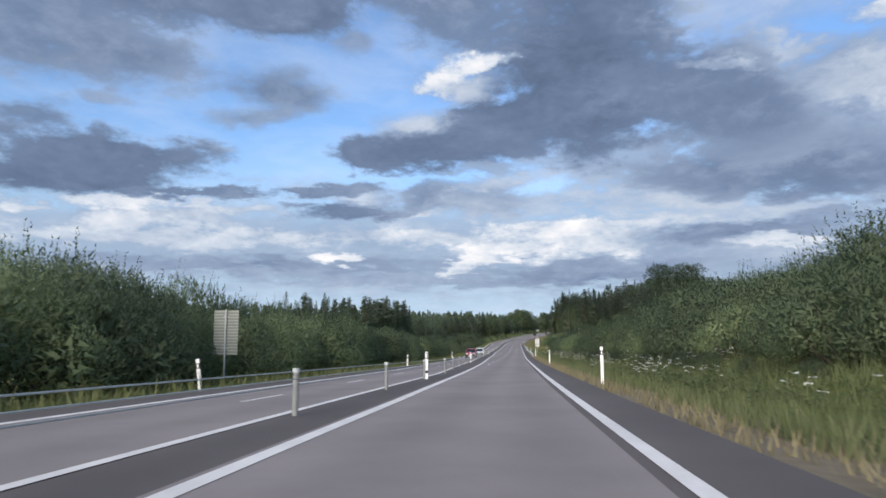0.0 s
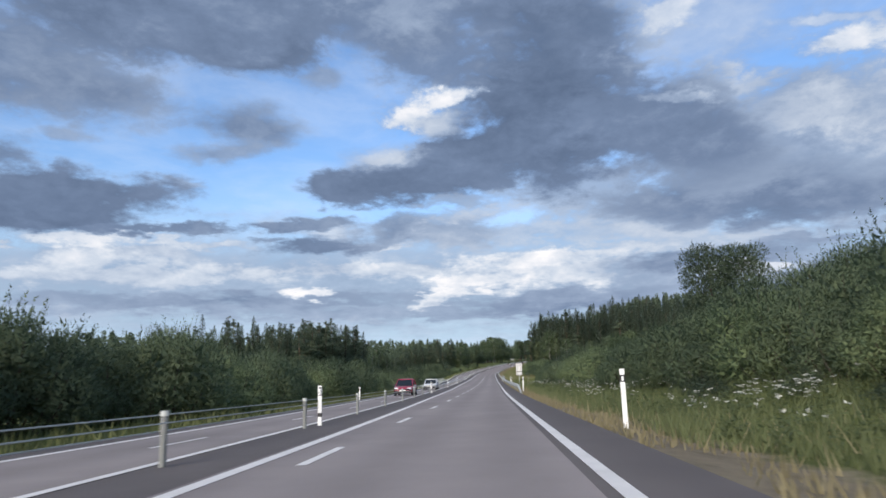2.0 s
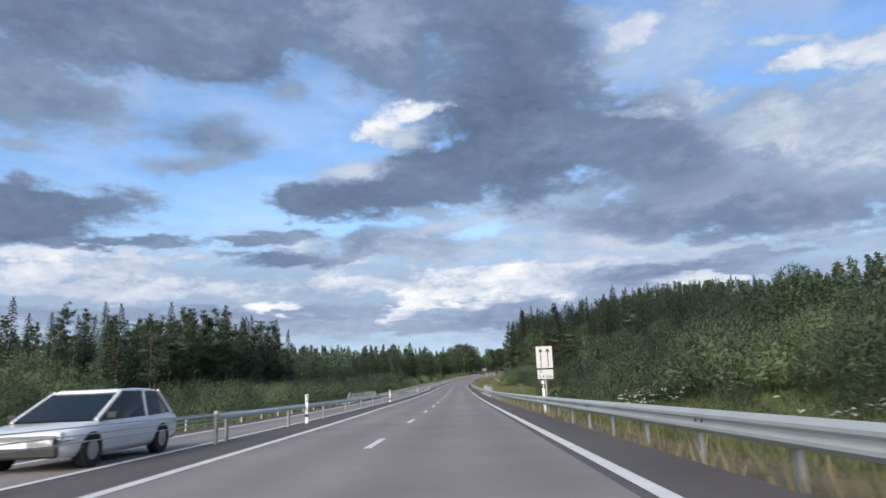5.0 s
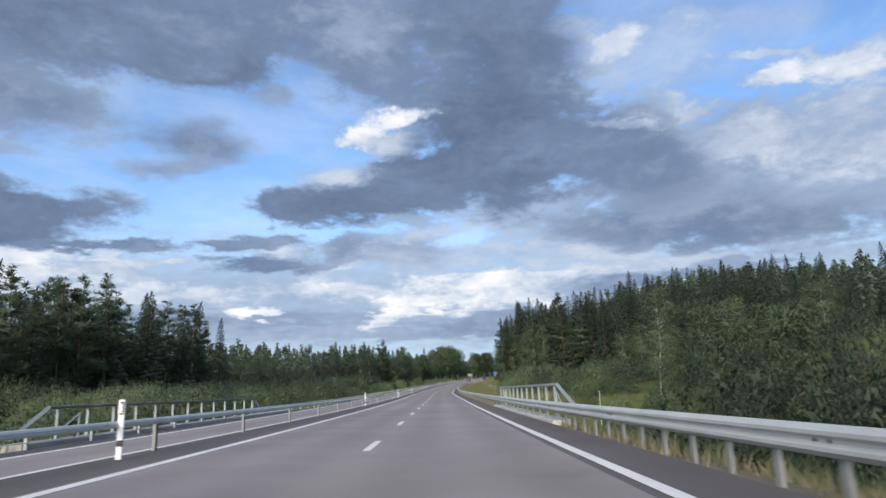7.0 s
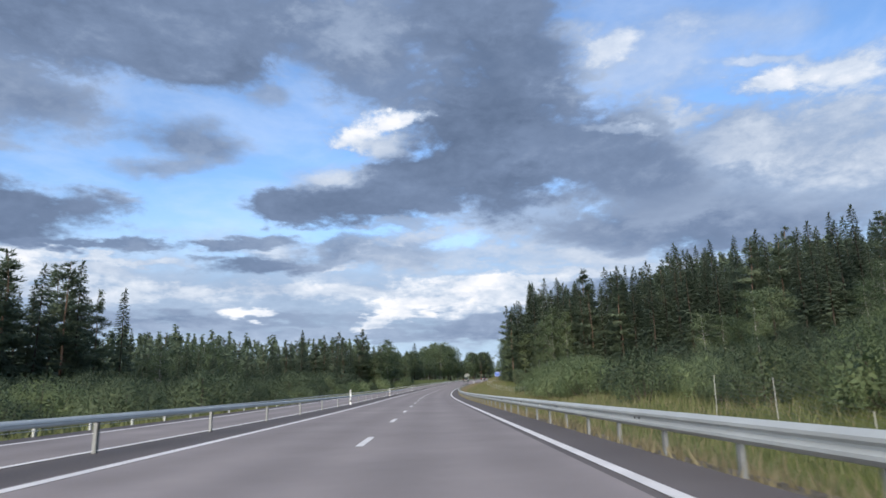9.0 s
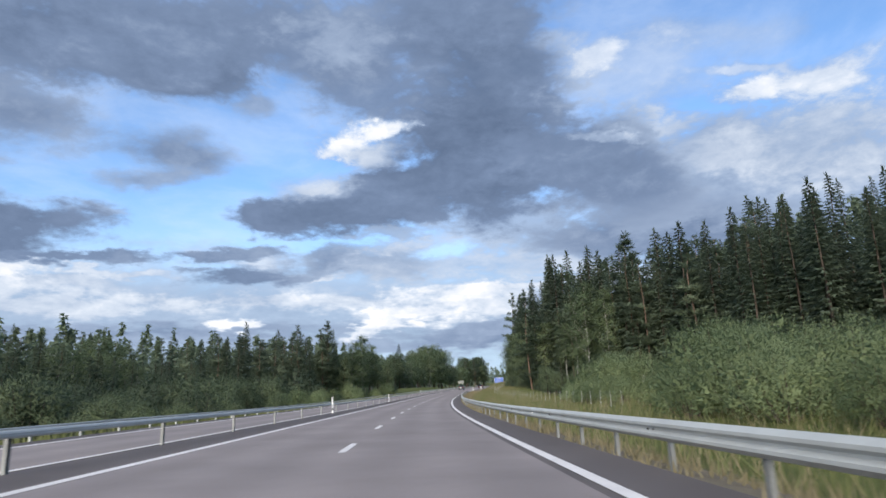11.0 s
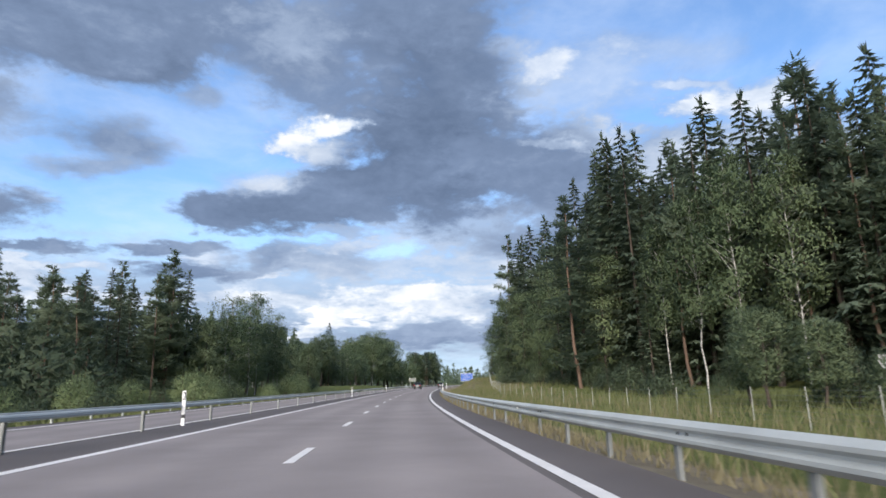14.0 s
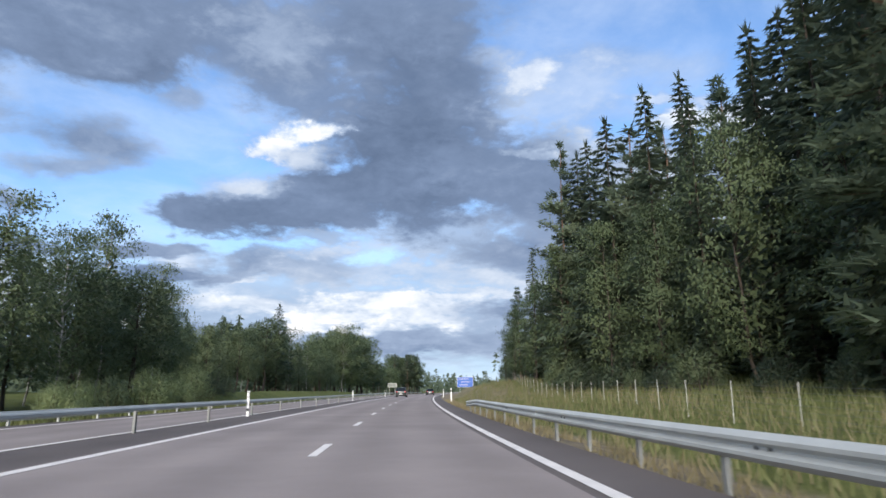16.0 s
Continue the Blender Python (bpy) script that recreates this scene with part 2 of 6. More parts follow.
# torn clouds over the clear blue to the side
cloud(22.9, 29.0, 2.0, 0.79, 0.74, 0.80, 0.70, 1.2, 16)
cloud(19.5, 30.7, 3.1, 0.87, 0.63, 0.60, 0.70, 0.9, 3)
cloud(25.7, 26.6, 5.3, 3.08, 0.65, 0.45, 0.80, 0.9, -10)
cloud(37.3, 25.0, 4.4, 0.45, 0.72, 0.70, 0.60, 0.9, -11)
cloud(34.8, 28.1, 5.5, 1.05, 0.61, 0.40, 0.80, 0.9, -14)
# the dark roof overhead
cloud(-22.4, 28.6, 14.1, 3.46, 0.16, 1.00, 0.35, 0.6, 9)
cloud(-14.1, 27.5, 6.5, 2.28, 0.14, 1.00, 0.35, 0.6, 7)
cloud(-1.8, 30.8, 14.0, 3.34, 0.26, 0.95, 0.40, 0.6, 2)
cloud(10.9, 31.7, 7.1, 3.09, 0.14, 0.97, 0.40, 0.6, -4)
cloud(-17.1, 29.5, 12.3, 3.57, 0.22, 0.97, 0.40, 0.6, 14)
cloud(10.3, 33.7, 10.1, 3.53, 0.22, 0.95, 0.45, 0.6, 1)
cloud(-0.6, 31.6, 4.7, 1.97, 0.43, 0.60, 0.70, 0.8, 6)
cloud(-27.2, 22.8, 4.5, 1.78, 0.32, 0.85, 0.50, 0.7, 3)
cloud(-9.0, 25.3, 2.3, 0.73, 0.34, 0.80, 0.60, 0.7, 4)
cloud(-27.1, 21.8, 6.7, 1.69, 0.30, 0.85, 0.50, 0.7, 4)
cloud(-35.1, 23.1, 7.9, 3.09, 0.28, 0.95, 0.45, 0.6, 14)
# lone clouds in the clear gap
cloud(-15.1, 20.9, 5.0, 1.46, 0.28, 0.95, 0.60, 0.6, -6)
cloud(-17.3, 18.7, 3.3, 0.91, 0.36, 0.85, 0.60, 0.7, 6)
cloud(-29.4, 18.9, 1.6, 0.46, 0.36, 0.75, 0.60, 0.8, 5)
cloud(-34.5, 16.8, 3.2, 0.97, 0.24, 0.90, 0.50, 0.7, 6)
cloud(-21.7, 15.9, 1.8, 0.32, 0.72, 0.55, 0.70, 0.9, -1)
# long dark bank with its tail
cloud(-29.1, 14.6, 7.7, 1.82, 0.20, 1.00, 0.32, 0.6, 3)
cloud(-31.2, 12.4, 9.4, 1.36, 0.16, 1.00, 0.35, 0.6, 5)
cloud(-22.6, 12.1, 8.7, 0.41, 0.26, 0.95, 0.45, 0.6, 2)
cloud(-11.0, 13.1, 4.9, 0.44, 0.26, 0.95, 0.45, 0.7, 7)
cloud(-9.4, 11.1, 4.7, 0.84, 0.22, 0.95, 0.40, 0.7, 4)
cloud(-13.4, 11.6, 1.4, 0.34, 0.34, 0.85, 0.50, 0.7, 2)
cloud(-2.1, 12.8, 3.3, 1.34, 0.34, 0.90, 0.45, 0.7, 4)
cloud(3.2, 12.5, 4.3, 1.39, 0.45, 0.90, 0.50, 0.7, -1)
cloud(4.2, 13.6, 3.6, 0.44, 0.65, 0.70, 0.60, 0.8, 4)

light = w.m("ADD", light, w.m("MULTIPLY", w.m("SUBTRACT", fine, 0.5), w.m("MULTIPLY_ADD", light, 0.7, 0.22)))
light = w.m("ADD", light, w.m("MULTIPLY", w.m("SUBTRACT", billow, 0.5), 0.35))
light = w.m("ADD", light, w.m("MULTIPLY", w.m("SUBTRACT", wisp, 0.5), 0.24))
cloud_colour = w.ramp(light, [(0.0, (0.056, 0.084, 0.138)), (0.26, (0.100, 0.142, 0.220)), (0.5, (0.196, 0.254, 0.345)), (0.74, (0.36, 0.41, 0.47)), (1.0, (0.60, 0.60, 0.60))])
blue = w.mix(1.0, sky.outputs[0], (0.084, 0.103, 0.120), "MULTIPLY")
pale = w.smooth(el, 19.0, 4.0)
blue = w.mix(w.m("MULTIPLY", pale, 0.97), blue, (0.27, 0.37, 0.47))
veil = w.smooth(billow, 0.35, 0.75)
blue = w.mix(w.m("MULTIPLY", veil, 0.35), blue, (0.42, 0.49, 0.58))
seen = w.mix(dense, blue, cloud_colour)
bg = w.node("ShaderNodeBackground")
w.put(bg.inputs[0], seen)
bg.inputs[1].default_value = 1.17
out = w.node("ShaderNodeOutputWorld")
w.put(out.inputs[0], bg.outputs[0])

sun_data = bpy.data.lights.new("sun", "SUN")
sun_data.energy, sun_data.angle, sun_data.color = 2.9, radians(40), (1.0, 0.93, 0.82)
sun = new("sun", sun_data)
sa, se = radians(SUN_AZ), radians(SUN_EL)
sun.matrix_world = look((0, 0, 0), (-math.sin(sa) * math.cos(se), -math.cos(sa) * math.cos(se), -math.sin(se)))


# ---------------------------------------------------------------- materials
def material(name):
    mat = bpy.data.materials.new(name)
    mat.use_nodes = True
    n = Net(mat.node_tree)
    return mat, n, mat.node_tree.nodes["Principled BSDF"]


def bump(n, bsdf, height, strength, distance):
    b = n.node("ShaderNodeBump")
    b.inputs["Strength"].default_value, b.inputs["Distance"].default_value = strength, distance
    n.put(b.inputs["Height"], height)
    n.put(bsdf.inputs["Normal"], b.outputs[0])


def simple(name, colour, rough=0.6, metal=0.0, vary=0.25, scale=3.0, grain=60.0, relief=0.15):
    """A material with wear at two scales."""
    mat, n, b = material(name)
    pos = n.node("ShaderNodeNewGeometry").outputs["Position"]
    big, small = n.noise(pos, scale, 4), n.noise(pos, grain, 3)
    f = n.m("ADD", n.m("MULTIPLY", big, 0.6), n.m("MULTIPLY", small, 0.4))
    dark, lightc = tuple(c * (1 - vary) for c in colour), tuple(min(1, c * (1 + vary)) for c in colour)
    n.put(b.inputs["Base Color"], n.ramp(f, [(0.3, dark), (0.7, lightc)]))
    n.put(b.inputs["Roughness"], n.m("MULTIPLY_ADD", small, 0.25, rough - 0.12))
    b.inputs["Metallic"].default_value = metal
    if relief:
        bump(n, b, small, relief, 0.01)
    return mat


def asphalt_material(name, base, tint=(1.0, 0.98, 0.97)):
    mat, n, b = material(name)
    pos = n.node("ShaderNodeNewGeometry").outputs["Position"]
    stain, patch, grain = n.noise(pos, 0.35, 5, 0.6), n.noise(pos, 0.05, 3), n.noise(pos, 90, 2, 0.7)
    f = n.m("ADD", n.m("MULTIPLY", stain, 0.45), n.m("ADD", n.m("MULTIPLY", patch, 0.25), n.m("MULTIPLY", grain, 0.3)))
    n.put(b.inputs["Base Color"], n.ramp(f, [(0.3, tuple(base * 0.72 * t for t in tint)), (0.7, tuple(base * 1.3 * t for t in tint))]))
    n.put(b.inputs["Roughness"], n.m("MULTIPLY_ADD", stain, 0.2, 0.68))
    b.inputs["Specular IOR Level"].default_value = 0.2
    bump(n, b, grain, 0.5, 0.006)
    # wheel tracks, polished a little paler, and a darker oily middle
    across = n.node("ShaderNodeAttribute", attribute_name="across").outputs["Fac"]
    wave = n.m("COSINE", n.m("MULTIPLY", across, 2 * math.pi / 1.9))
    amount = n.m("MULTIPLY_ADD", n.m("MULTIPLY", wave, n.m("ADD", patch, 0.2)), 0.10, 1.0)
    tinted = n.node("ShaderNodeVectorMath", operation="SCALE")
    n.put(tinted.inputs[0], b.inputs["Base Color"].links[0].from_socket)
    n.put(tinted.inputs["Scale"], amount)
    n.put(b.inputs["Base Color"], tinted.outputs[0])
    return mat


def leaf_material(name, dark, lightc, through_light=0.25):
    """Foliage: each plant and each spray of leaves has its own shade of green."""
    mat, n, b = material(name)
    info = n.node("ShaderNodeObjectInfo").outputs["Random"]
    geo = n.node("ShaderNodeNewGeometry")
    isl = geo.outputs["Random Per Island"]
    patch = n.noise(geo.outputs["Position"], 0.45, 3)
    tuft = n.noise(geo.outputs["Position"], 5.0, 3, 0.7)
    bump(n, b, tuft, 0.35, 0.10)
    f = n.m("ADD", n.m("MULTIPLY", isl, 0.10), n.m("ADD", n.m("MULTIPLY", info, 0.50), n.m("MULTIPLY", patch, 0.34)))
    f = n.m("ADD", f, n.m("MULTIPLY", n.m("SUBTRACT", tuft, 0.5), 0.25))
    col = n.ramp(f, [(0.0, dark), (0.82, lightc)])
    n.put(b.inputs["Base Color"], col)
    b.inputs["Roughness"].default_value = 0.6
    b.inputs["Specular IOR Level"].default_value = 0.25
    tr = n.node("ShaderNodeBsdfTranslucent")
    n.put(tr.inputs[0], col)
    mx = n.node("ShaderNodeMixShader")
    mx.inputs[0].default_value = through_light
    n.put(mx.inputs[1], b.outputs[0])
    n.put(mx.inputs[2], tr.outputs[0])
    n.put(mat.node_tree.nodes["Material Output"].inputs[0], mx.outputs[0])
    return mat


ASPHALT = asphalt_material("lane_asphalt", 0.26, (1.0, 0.88, 0.835))
SHOULDER = asphalt_material("shoulder_asphalt", 0.125, (1.0, 0.88, 0.83))
PAINT = simple("road_paint", (0.74, 0.71, 0.67), 0.6, vary=0.15, scale=1.5, grain=25)
STEEL = simple("galvanised_steel", (0.45, 0.475, 0.455), 0.55, 0.1, 0.16, 0.8, 30, 0.05)
DULL_STEEL = simple("weathered_steel", (0.24, 0.25, 0.24), 0.7, 0.1, 0.25, 1.5, 30)
RAIL_PAINT = simple("grey_railing_paint", (0.29, 0.32, 0.31), 0.5, 0.2, 0.2, 1.0, 30)
WHITE = simple("white_plastic", (0.80, 0.80, 0.78), 0.5, vary=0.08)
SIGN_WHITE = simple("white_sign_face", (0.56, 0.55, 0.54), 0.55, vary=0.06)
BLACK = simple("black_plastic", (0.02, 0.02, 0.022), 0.5)
SIGN_BACK = simple("aluminium_sign_back", (0.21, 0.225, 0.20), 0.8, 0.0, 0.12)
SIGN_RIB = simple("pale_sign_rib", (0.33, 0.35, 0.31), 0.75, 0.0, 0.1)
REFLECT = simple("reflector", (0.85, 0.85, 0.85), 0.2, vary=0.03)
BLUE = simple("blue_sign_paint", (0.02, 0.10, 0.42), 0.45, vary=0.08)
CONCRETE = simple("concrete", (0.42, 0.41, 0.38), 0.85, vary=0.22, scale=0.8, grain=20)
BARK = simple("dark_bark", (0.075, 0.058, 0.045), 0.9, vary=0.35, scale=2, grain=12, relief=0.6)
PINE_BARK = simple("orange_pine_bark", (0.145, 0.095, 0.068), 0.9, vary=0.3, scale=1.2, grain=10, relief=0.6)
WOOD_POST = simple("grey_fence_wood", (0.38, 0.36, 0.31), 0.85, vary=0.2, scale=2, grain=30)
WIRE = simple("fence_wire", (0.16, 0.17, 0.16), 0.6, 0.5)
SPRUCE_LEAF = leaf_material("spruce_needles", (0.078, 0.112, 0.084), (0.178, 0.226, 0.146), 0.45)
PINE_LEAF = leaf_material("pine_needles", (0.088, 0.126, 0.090), (0.196, 0.248, 0.156), 0.45)
BIRCH_LEAF = leaf_material("birch_leaves", (0.076, 0.114, 0.062), (0.212, 0.268, 0.134), 0.45)
WILLOW_LEAF = leaf_material("willow_leaves", (0.074, 0.108, 0.064), (0.206, 0.260, 0.142), 0.46)
GRASS = leaf_material("green_grass", (0.088, 0.110, 0.042), (0.225, 0.240, 0.102), 0.36)
SALLOW_LEAF = leaf_material("sallow_leaves", (0.132, 0.184, 0.088), (0.335, 0.405, 0.205), 0.48)
WEEDS = leaf_material("verge_weeds", (0.066, 0.092, 0.040), (0.186, 0.212, 0.096), 0.38)
STRAW = leaf_material("dry_grass", (0.15, 0.128, 0.070), (0.35, 0.305, 0.18), 0.3)
# darker leaf green: the shade on the right-hand bank is put into the colour
SHADED_LEAF = leaf_material("shaded_leaves", (0.046, 0.070, 0.048), (0.118, 0.156, 0.092), 0.42)
FLOWER = leaf_material("white_flowers", (0.55, 0.55, 0.48), (0.8, 0.8, 0.74), 0.2)


def birch_bark():
    mat, n, b = material("birch_bark")
    pos = n.node("ShaderNodeTexCoord").outputs["Object"]
    mp = n.node("ShaderNodeMapping")
    n.put(mp.inputs[0], pos)
    mp.inputs[3].default_value = (2.0, 2.0, 7.0)
    f = n.noise(mp.outputs[0], 1.0, 4, 0.7)
    n.put(b.inputs["Base Color"], n.ramp(f, [(0.38, (0.05, 0.045, 0.04)), (0.52, (0.42, 0.41, 0.38)), (1.0, (0.62, 0.60, 0.56))]))
    b.inputs["Roughness"].default_value = 0.7
    return mat


BIRCH_BARK = birch_bark()


def soil_material():
    """Verge and meadow: straw-coloured by the road, green further out, brown litter under the trees."""
    mat, n, b = material("verge_ground")
    pos = n.node("ShaderNodeNewGeometry").outputs["Position"]
    big, mid, small = n.noise(pos, 0.06, 4), n.noise(pos, 0.9, 5, 0.65), n.noise(pos, 14, 4, 0.7)
    edge = n.node("ShaderNodeAttribute", attribute_name="verge").outputs["Fac"]
    f = n.m("ADD", n.m("MULTIPLY", mid, 0.5), n.m("ADD", n.m("MULTIPLY", small, 0.3), n.m("MULTIPLY", big, 0.2)))
    green = n.ramp(f, [(0.3, (0.060, 0.080, 0.026)), (0.52, (0.125, 0.145, 0.048)), (0.75, (0.22, 0.21, 0.085))])
    dry = n.ramp(f, [(0.3, (0.13, 0.11, 0.075)), (0.5, (0.25, 0.21, 0.15)), (0.75, (0.36, 0.31, 0.22))])
    e = n.smooth(n.m("ADD", edge, n.m("MULTIPLY", n.m("SUBTRACT", mid, 0.5), 0.9)), 0.25, 0.75)
    n.put(b.inputs["Base Color"], n.mix(e, green, dry))
    b.inputs["Roughness"].default_value = 0.95
    b.inputs["Specular IOR Level"].default_value = 0.1
    bump(n, b, n.m("ADD", mid, small), 0.8, 0.12)
    return mat


SOIL = soil_material()


# ---------------------------------------------------------------- mesh tools
def mesh_of(name, verts, faces, mats, which=None, smooth=False):
    me = bpy.data.meshes.new(name)
    me.from_pydata([tuple(v) for v in verts], [], [tuple(f) for f in faces])
    for mt in (mats if isinstance(mats, (list, tuple)) else [mats]):
        me.materials.append(mt)
    if which is not None:
        me.polygons.foreach_set("material_index", np.asarray(which, dtype=np.int32))
    if smooth:
        me.polygons.foreach_set("use_smooth", np.ones(len(me.polygons), dtype=bool))
    me.update()
    return me


def crown_mesh(name, verts, mat, centre_z, squash=1.0, soft=0.75, out=None):
    """A crown of loose three-cornered leaves. Shading normals lean outwards, so that it takes the light as one soft mass."""
    v = np.asarray(verts, float).reshape(-1, 3, 3)
    own = np.cross(v[:, 1] - v[:, 0], v[:, 2] - v[:, 0])
    own /= np.linalg.norm(own, axis=1, keepdims=True) + 1e-9
    if out is None:
        out = (v.mean(1) - [0, 0, centre_z]) * [1, 1, squash]
        out /= np.linalg.norm(out, axis=1, keepdims=True) + 1e-6
    back = (own * out).sum(1) < 0
    v[back] = v[back][:, [0, 2, 1]]
    own[back] *= -1
    nn = out * soft + own * (1.05 - soft) + [0, 0, 0.38]
    nn = np.repeat(nn / np.linalg.norm(nn, axis=1, keepdims=True), 3, 0)
    me = mesh_of(name, v.reshape(-1, 3), [tuple(f) for f in np.arange(len(v) * 3).reshape(-1, 3)], mat, smooth=True)
    me.normals_split_custom_set_from_vertices(nn.tolist())
    return me


def child(name, me, parent, label="", m=None):
    ob = new(name, me)
    ob.parent = parent
    if m is not None:
        ob.matrix_basis = m
    return tagged(ob, label) if label else ob


def part(name, bm, mat, parent, label="", smooth=False):
    me = bpy.data.meshes.new(name)
    bm.to_mesh(me)
    bm.free()
    me.materials.append(mat)
    if smooth:
        me.polygons.foreach_set("use_smooth", np.ones(len(me.polygons), dtype=bool))
    return child(name, me, parent, label)


def box(bm, cx, cy, cz, sx, sy, sz, bevel=0.0, rot=None):
    made = bmesh.ops.create_cube(bm, size=1.0)["verts"]
    bmesh.ops.scale(bm, vec=(sx, sy, sz), verts=made)
    if bevel:
        edges = list({e for v in made for e in v.link_edges})
        made = list({v for f in bmesh.ops.bevel(bm, geom=edges, offset=bevel, segments=2, affect="EDGES", profile=0.5)["faces"] for v in f.verts} | {v for v in made if v.is_valid})
    if rot is not None:
        bmesh.ops.rotate(bm, cent=(0, 0, 0), matrix=rot, verts=made)
    bmesh.ops.translate(bm, vec=(cx, cy, cz), verts=made)
    return made


def tube(bm, a, b, r0, r1=None, sides=8):
    a, b = Vector(a), Vector(b)
    d = b - a
    made = bmesh.ops.create_cone(bm, cap_ends=True, segments=sides, radius1=r0, radius2=r0 if r1 is None else r1, depth=d.length)["verts"]
    bmesh.ops.transform(bm, matrix=Matrix.Translation((a + b) / 2) @ d.to_track_quat("Z", "Y").to_matrix().to_4x4(), verts=made)
    return made


def ribbon(name, stations, inner, outer, h, mat, thick=0.0, kind="structure", label="", category="", pieces=None):
    """A strip of the road between two offsets, which may change along it."""
    s = np.asarray(stations, float)
    a = at(s, inner(s) if callable(inner) else inner, h)
    b = at(s, outer(s) if callable(outer) else outer, h)
    n = len(s)
    verts = np.concatenate([a, b])
    faces = [(i, i + 1, n + i + 1, n + i) for i in range(n - 1)]
    me = mesh_of(name, verts, faces, mat)
    offs = np.concatenate([np.broadcast_to(inner(s) if callable(inner) else inner, n), np.broadcast_to(outer(s) if callable(outer) else outer, n)])
    me.attributes.new("across", "FLOAT", "POINT").data.foreach_set("value", offs.astype(np.float32))
    return tagged(new(name, me), label, category, "", kind)


def stand(s, off, h=None, turn=0.0, scale=1.0):
    """The pose of a thing that stands at a place by the road and faces along it."""
    p = at(s, off, land(s, off) if h is None else h)
    return pose(p[0], p[1], p[2], 0, 0, heading(s) + turn) @ Matrix.Scale(scale, 4)

# ---------------------------------------------------------------- ground and road
def build_ground():
    s = np.concatenate([np.arange(-300, 0, 20), np.arange(0, 560, 4), np.arange(560, 800, 10), np.arange(800, 3590, 60)])
    off = np.concatenate([[-2500, -1500, -900, -500, -300, -200, -140], np.arange(-100, -30, 7), np.arange(-30, -9, 2.0), np.arange(-9, -1.0, 0.8),
                          [-1.02, 3, 7, 11], np.arange(15, 34, 1.2), np.arange(34, 110, 7), [120, 160, 220, 320, 520, 900, 1500, 2500]])
    ss, oo = np.meshgrid(s, off, indexing="ij")
    p = at(ss, oo, land(ss, oo))
    rough = np.array([noise.noise((x * 0.15, y * 0.15, 0)) + 0.5 * noise.noise((x * 0.6, y * 0.6, 3)) for x, y in p.reshape(-1, 3)[:, :2]]).reshape(ss.shape)
    off_road = np.maximum(ease(-oo, 2.0, 6), ease(oo - far_edge(ss), 3.0, 7))
    p[..., 2] += 0.22 * rough * off_road - 0.03
    n, m = ss.shape
    faces = [(i * m + j, i * m + j + 1, (i + 1) * m + j + 1, (i + 1) * m + j) for i in range(n - 1) for j in range(m - 1)]
    me = mesh_of("ground", p.reshape(-1, 3), faces, SOIL, smooth=True)
    edge = np.where(oo < 4, 1 - ease(-oo, 1.8, 5.0), 1 - ease(oo - far_edge(ss), 1.2, 3.5))
    edge = np.maximum(edge, 0.55 * ease(ss, 440, 470) * (oo < 0) * (oo > -12))
    a = me.attributes.new("verge", "FLOAT", "POINT")
    a.data.foreach_set("value", edge.reshape(-1).astype(np.float32))
    tagged(new("ground", me), "grassy verge, meadow and forest floor beside the road", "ground", kind="structure")


build_ground()
ROAD_S = np.concatenate([np.arange(-200, 560, 4), np.arange(560, 1300, 10)])


def pave_right(s):
    return -1.15 + 0.0 * s


ribbon("road", ROAD_S, lambda s: 0.25 + 0 * s, lambda s: lane_left(s) + 0.2, 0.0, ASPHALT, label="worn grey asphalt lanes of a country highway", category="road")
ribbon("road_2", ROAD_S, lambda s: barrier_off(s) + 0.25, lambda s: far_edge(s) + 0.1, 0.0, ASPHALT, label="worn grey asphalt of the oncoming carriageway", category="road")
ribbon("pavement_1", ROAD_S, pave_right, lambda s: 0.25 + 0 * s, -0.004, SHOULDER, label="dark asphalt shoulder beside the edge line", category="road shoulder")
ribbon("pavement_2", ROAD_S, lambda s: lane_left(s) + 0.2, lambda s: barrier_off(s) + 0.25, -0.004, SHOULDER, label="dark asphalt strip under the centre barrier", category="road shoulder")
ribbon("pavement_3", ROAD_S, lambda s: far_edge(s) + 0.1, lambda s: far_edge(s) + 1.2, -0.004, SHOULDER, label="dark asphalt shoulder of the oncoming carriageway", category="road shoulder")


def line(name, a, b, off, wide, label):
    s = np.arange(a, b + 0.1, 3.0)
    f = off if callable(off) else (lambda q: off + 0 * q)
    return ribbon(name, s, lambda q: f(q) - wide / 2, lambda q: f(q) + wide / 2, 0.006, PAINT, label=label, category="road marking")


line("trim_1", -60, 900, 0.0, 0.20, "white painted right-hand edge line with worn bars")
line("trim_2", -60, 900, lane_left, 0.22, "white painted solid line along the centre barrier")
line("trim_3", -60, 900, lambda s: barrier_off(s) + 0.32, 0.18, "white painted inner line of the oncoming carriageway")
line("trim_4", -60, 900, far_edge, 0.22, "white painted outer line of the oncoming carriageway")

DASH_0, DASH_STEP = 62.8, 10.11


def dash_off(s):
    return np.interp(s, [-60, 33, 66, 99, 176, 242, 308, 352, 420], [3.7, 3.75, 4.08, 3.85, 3.81, 3.9, 3.87, 3.72, 3.75])


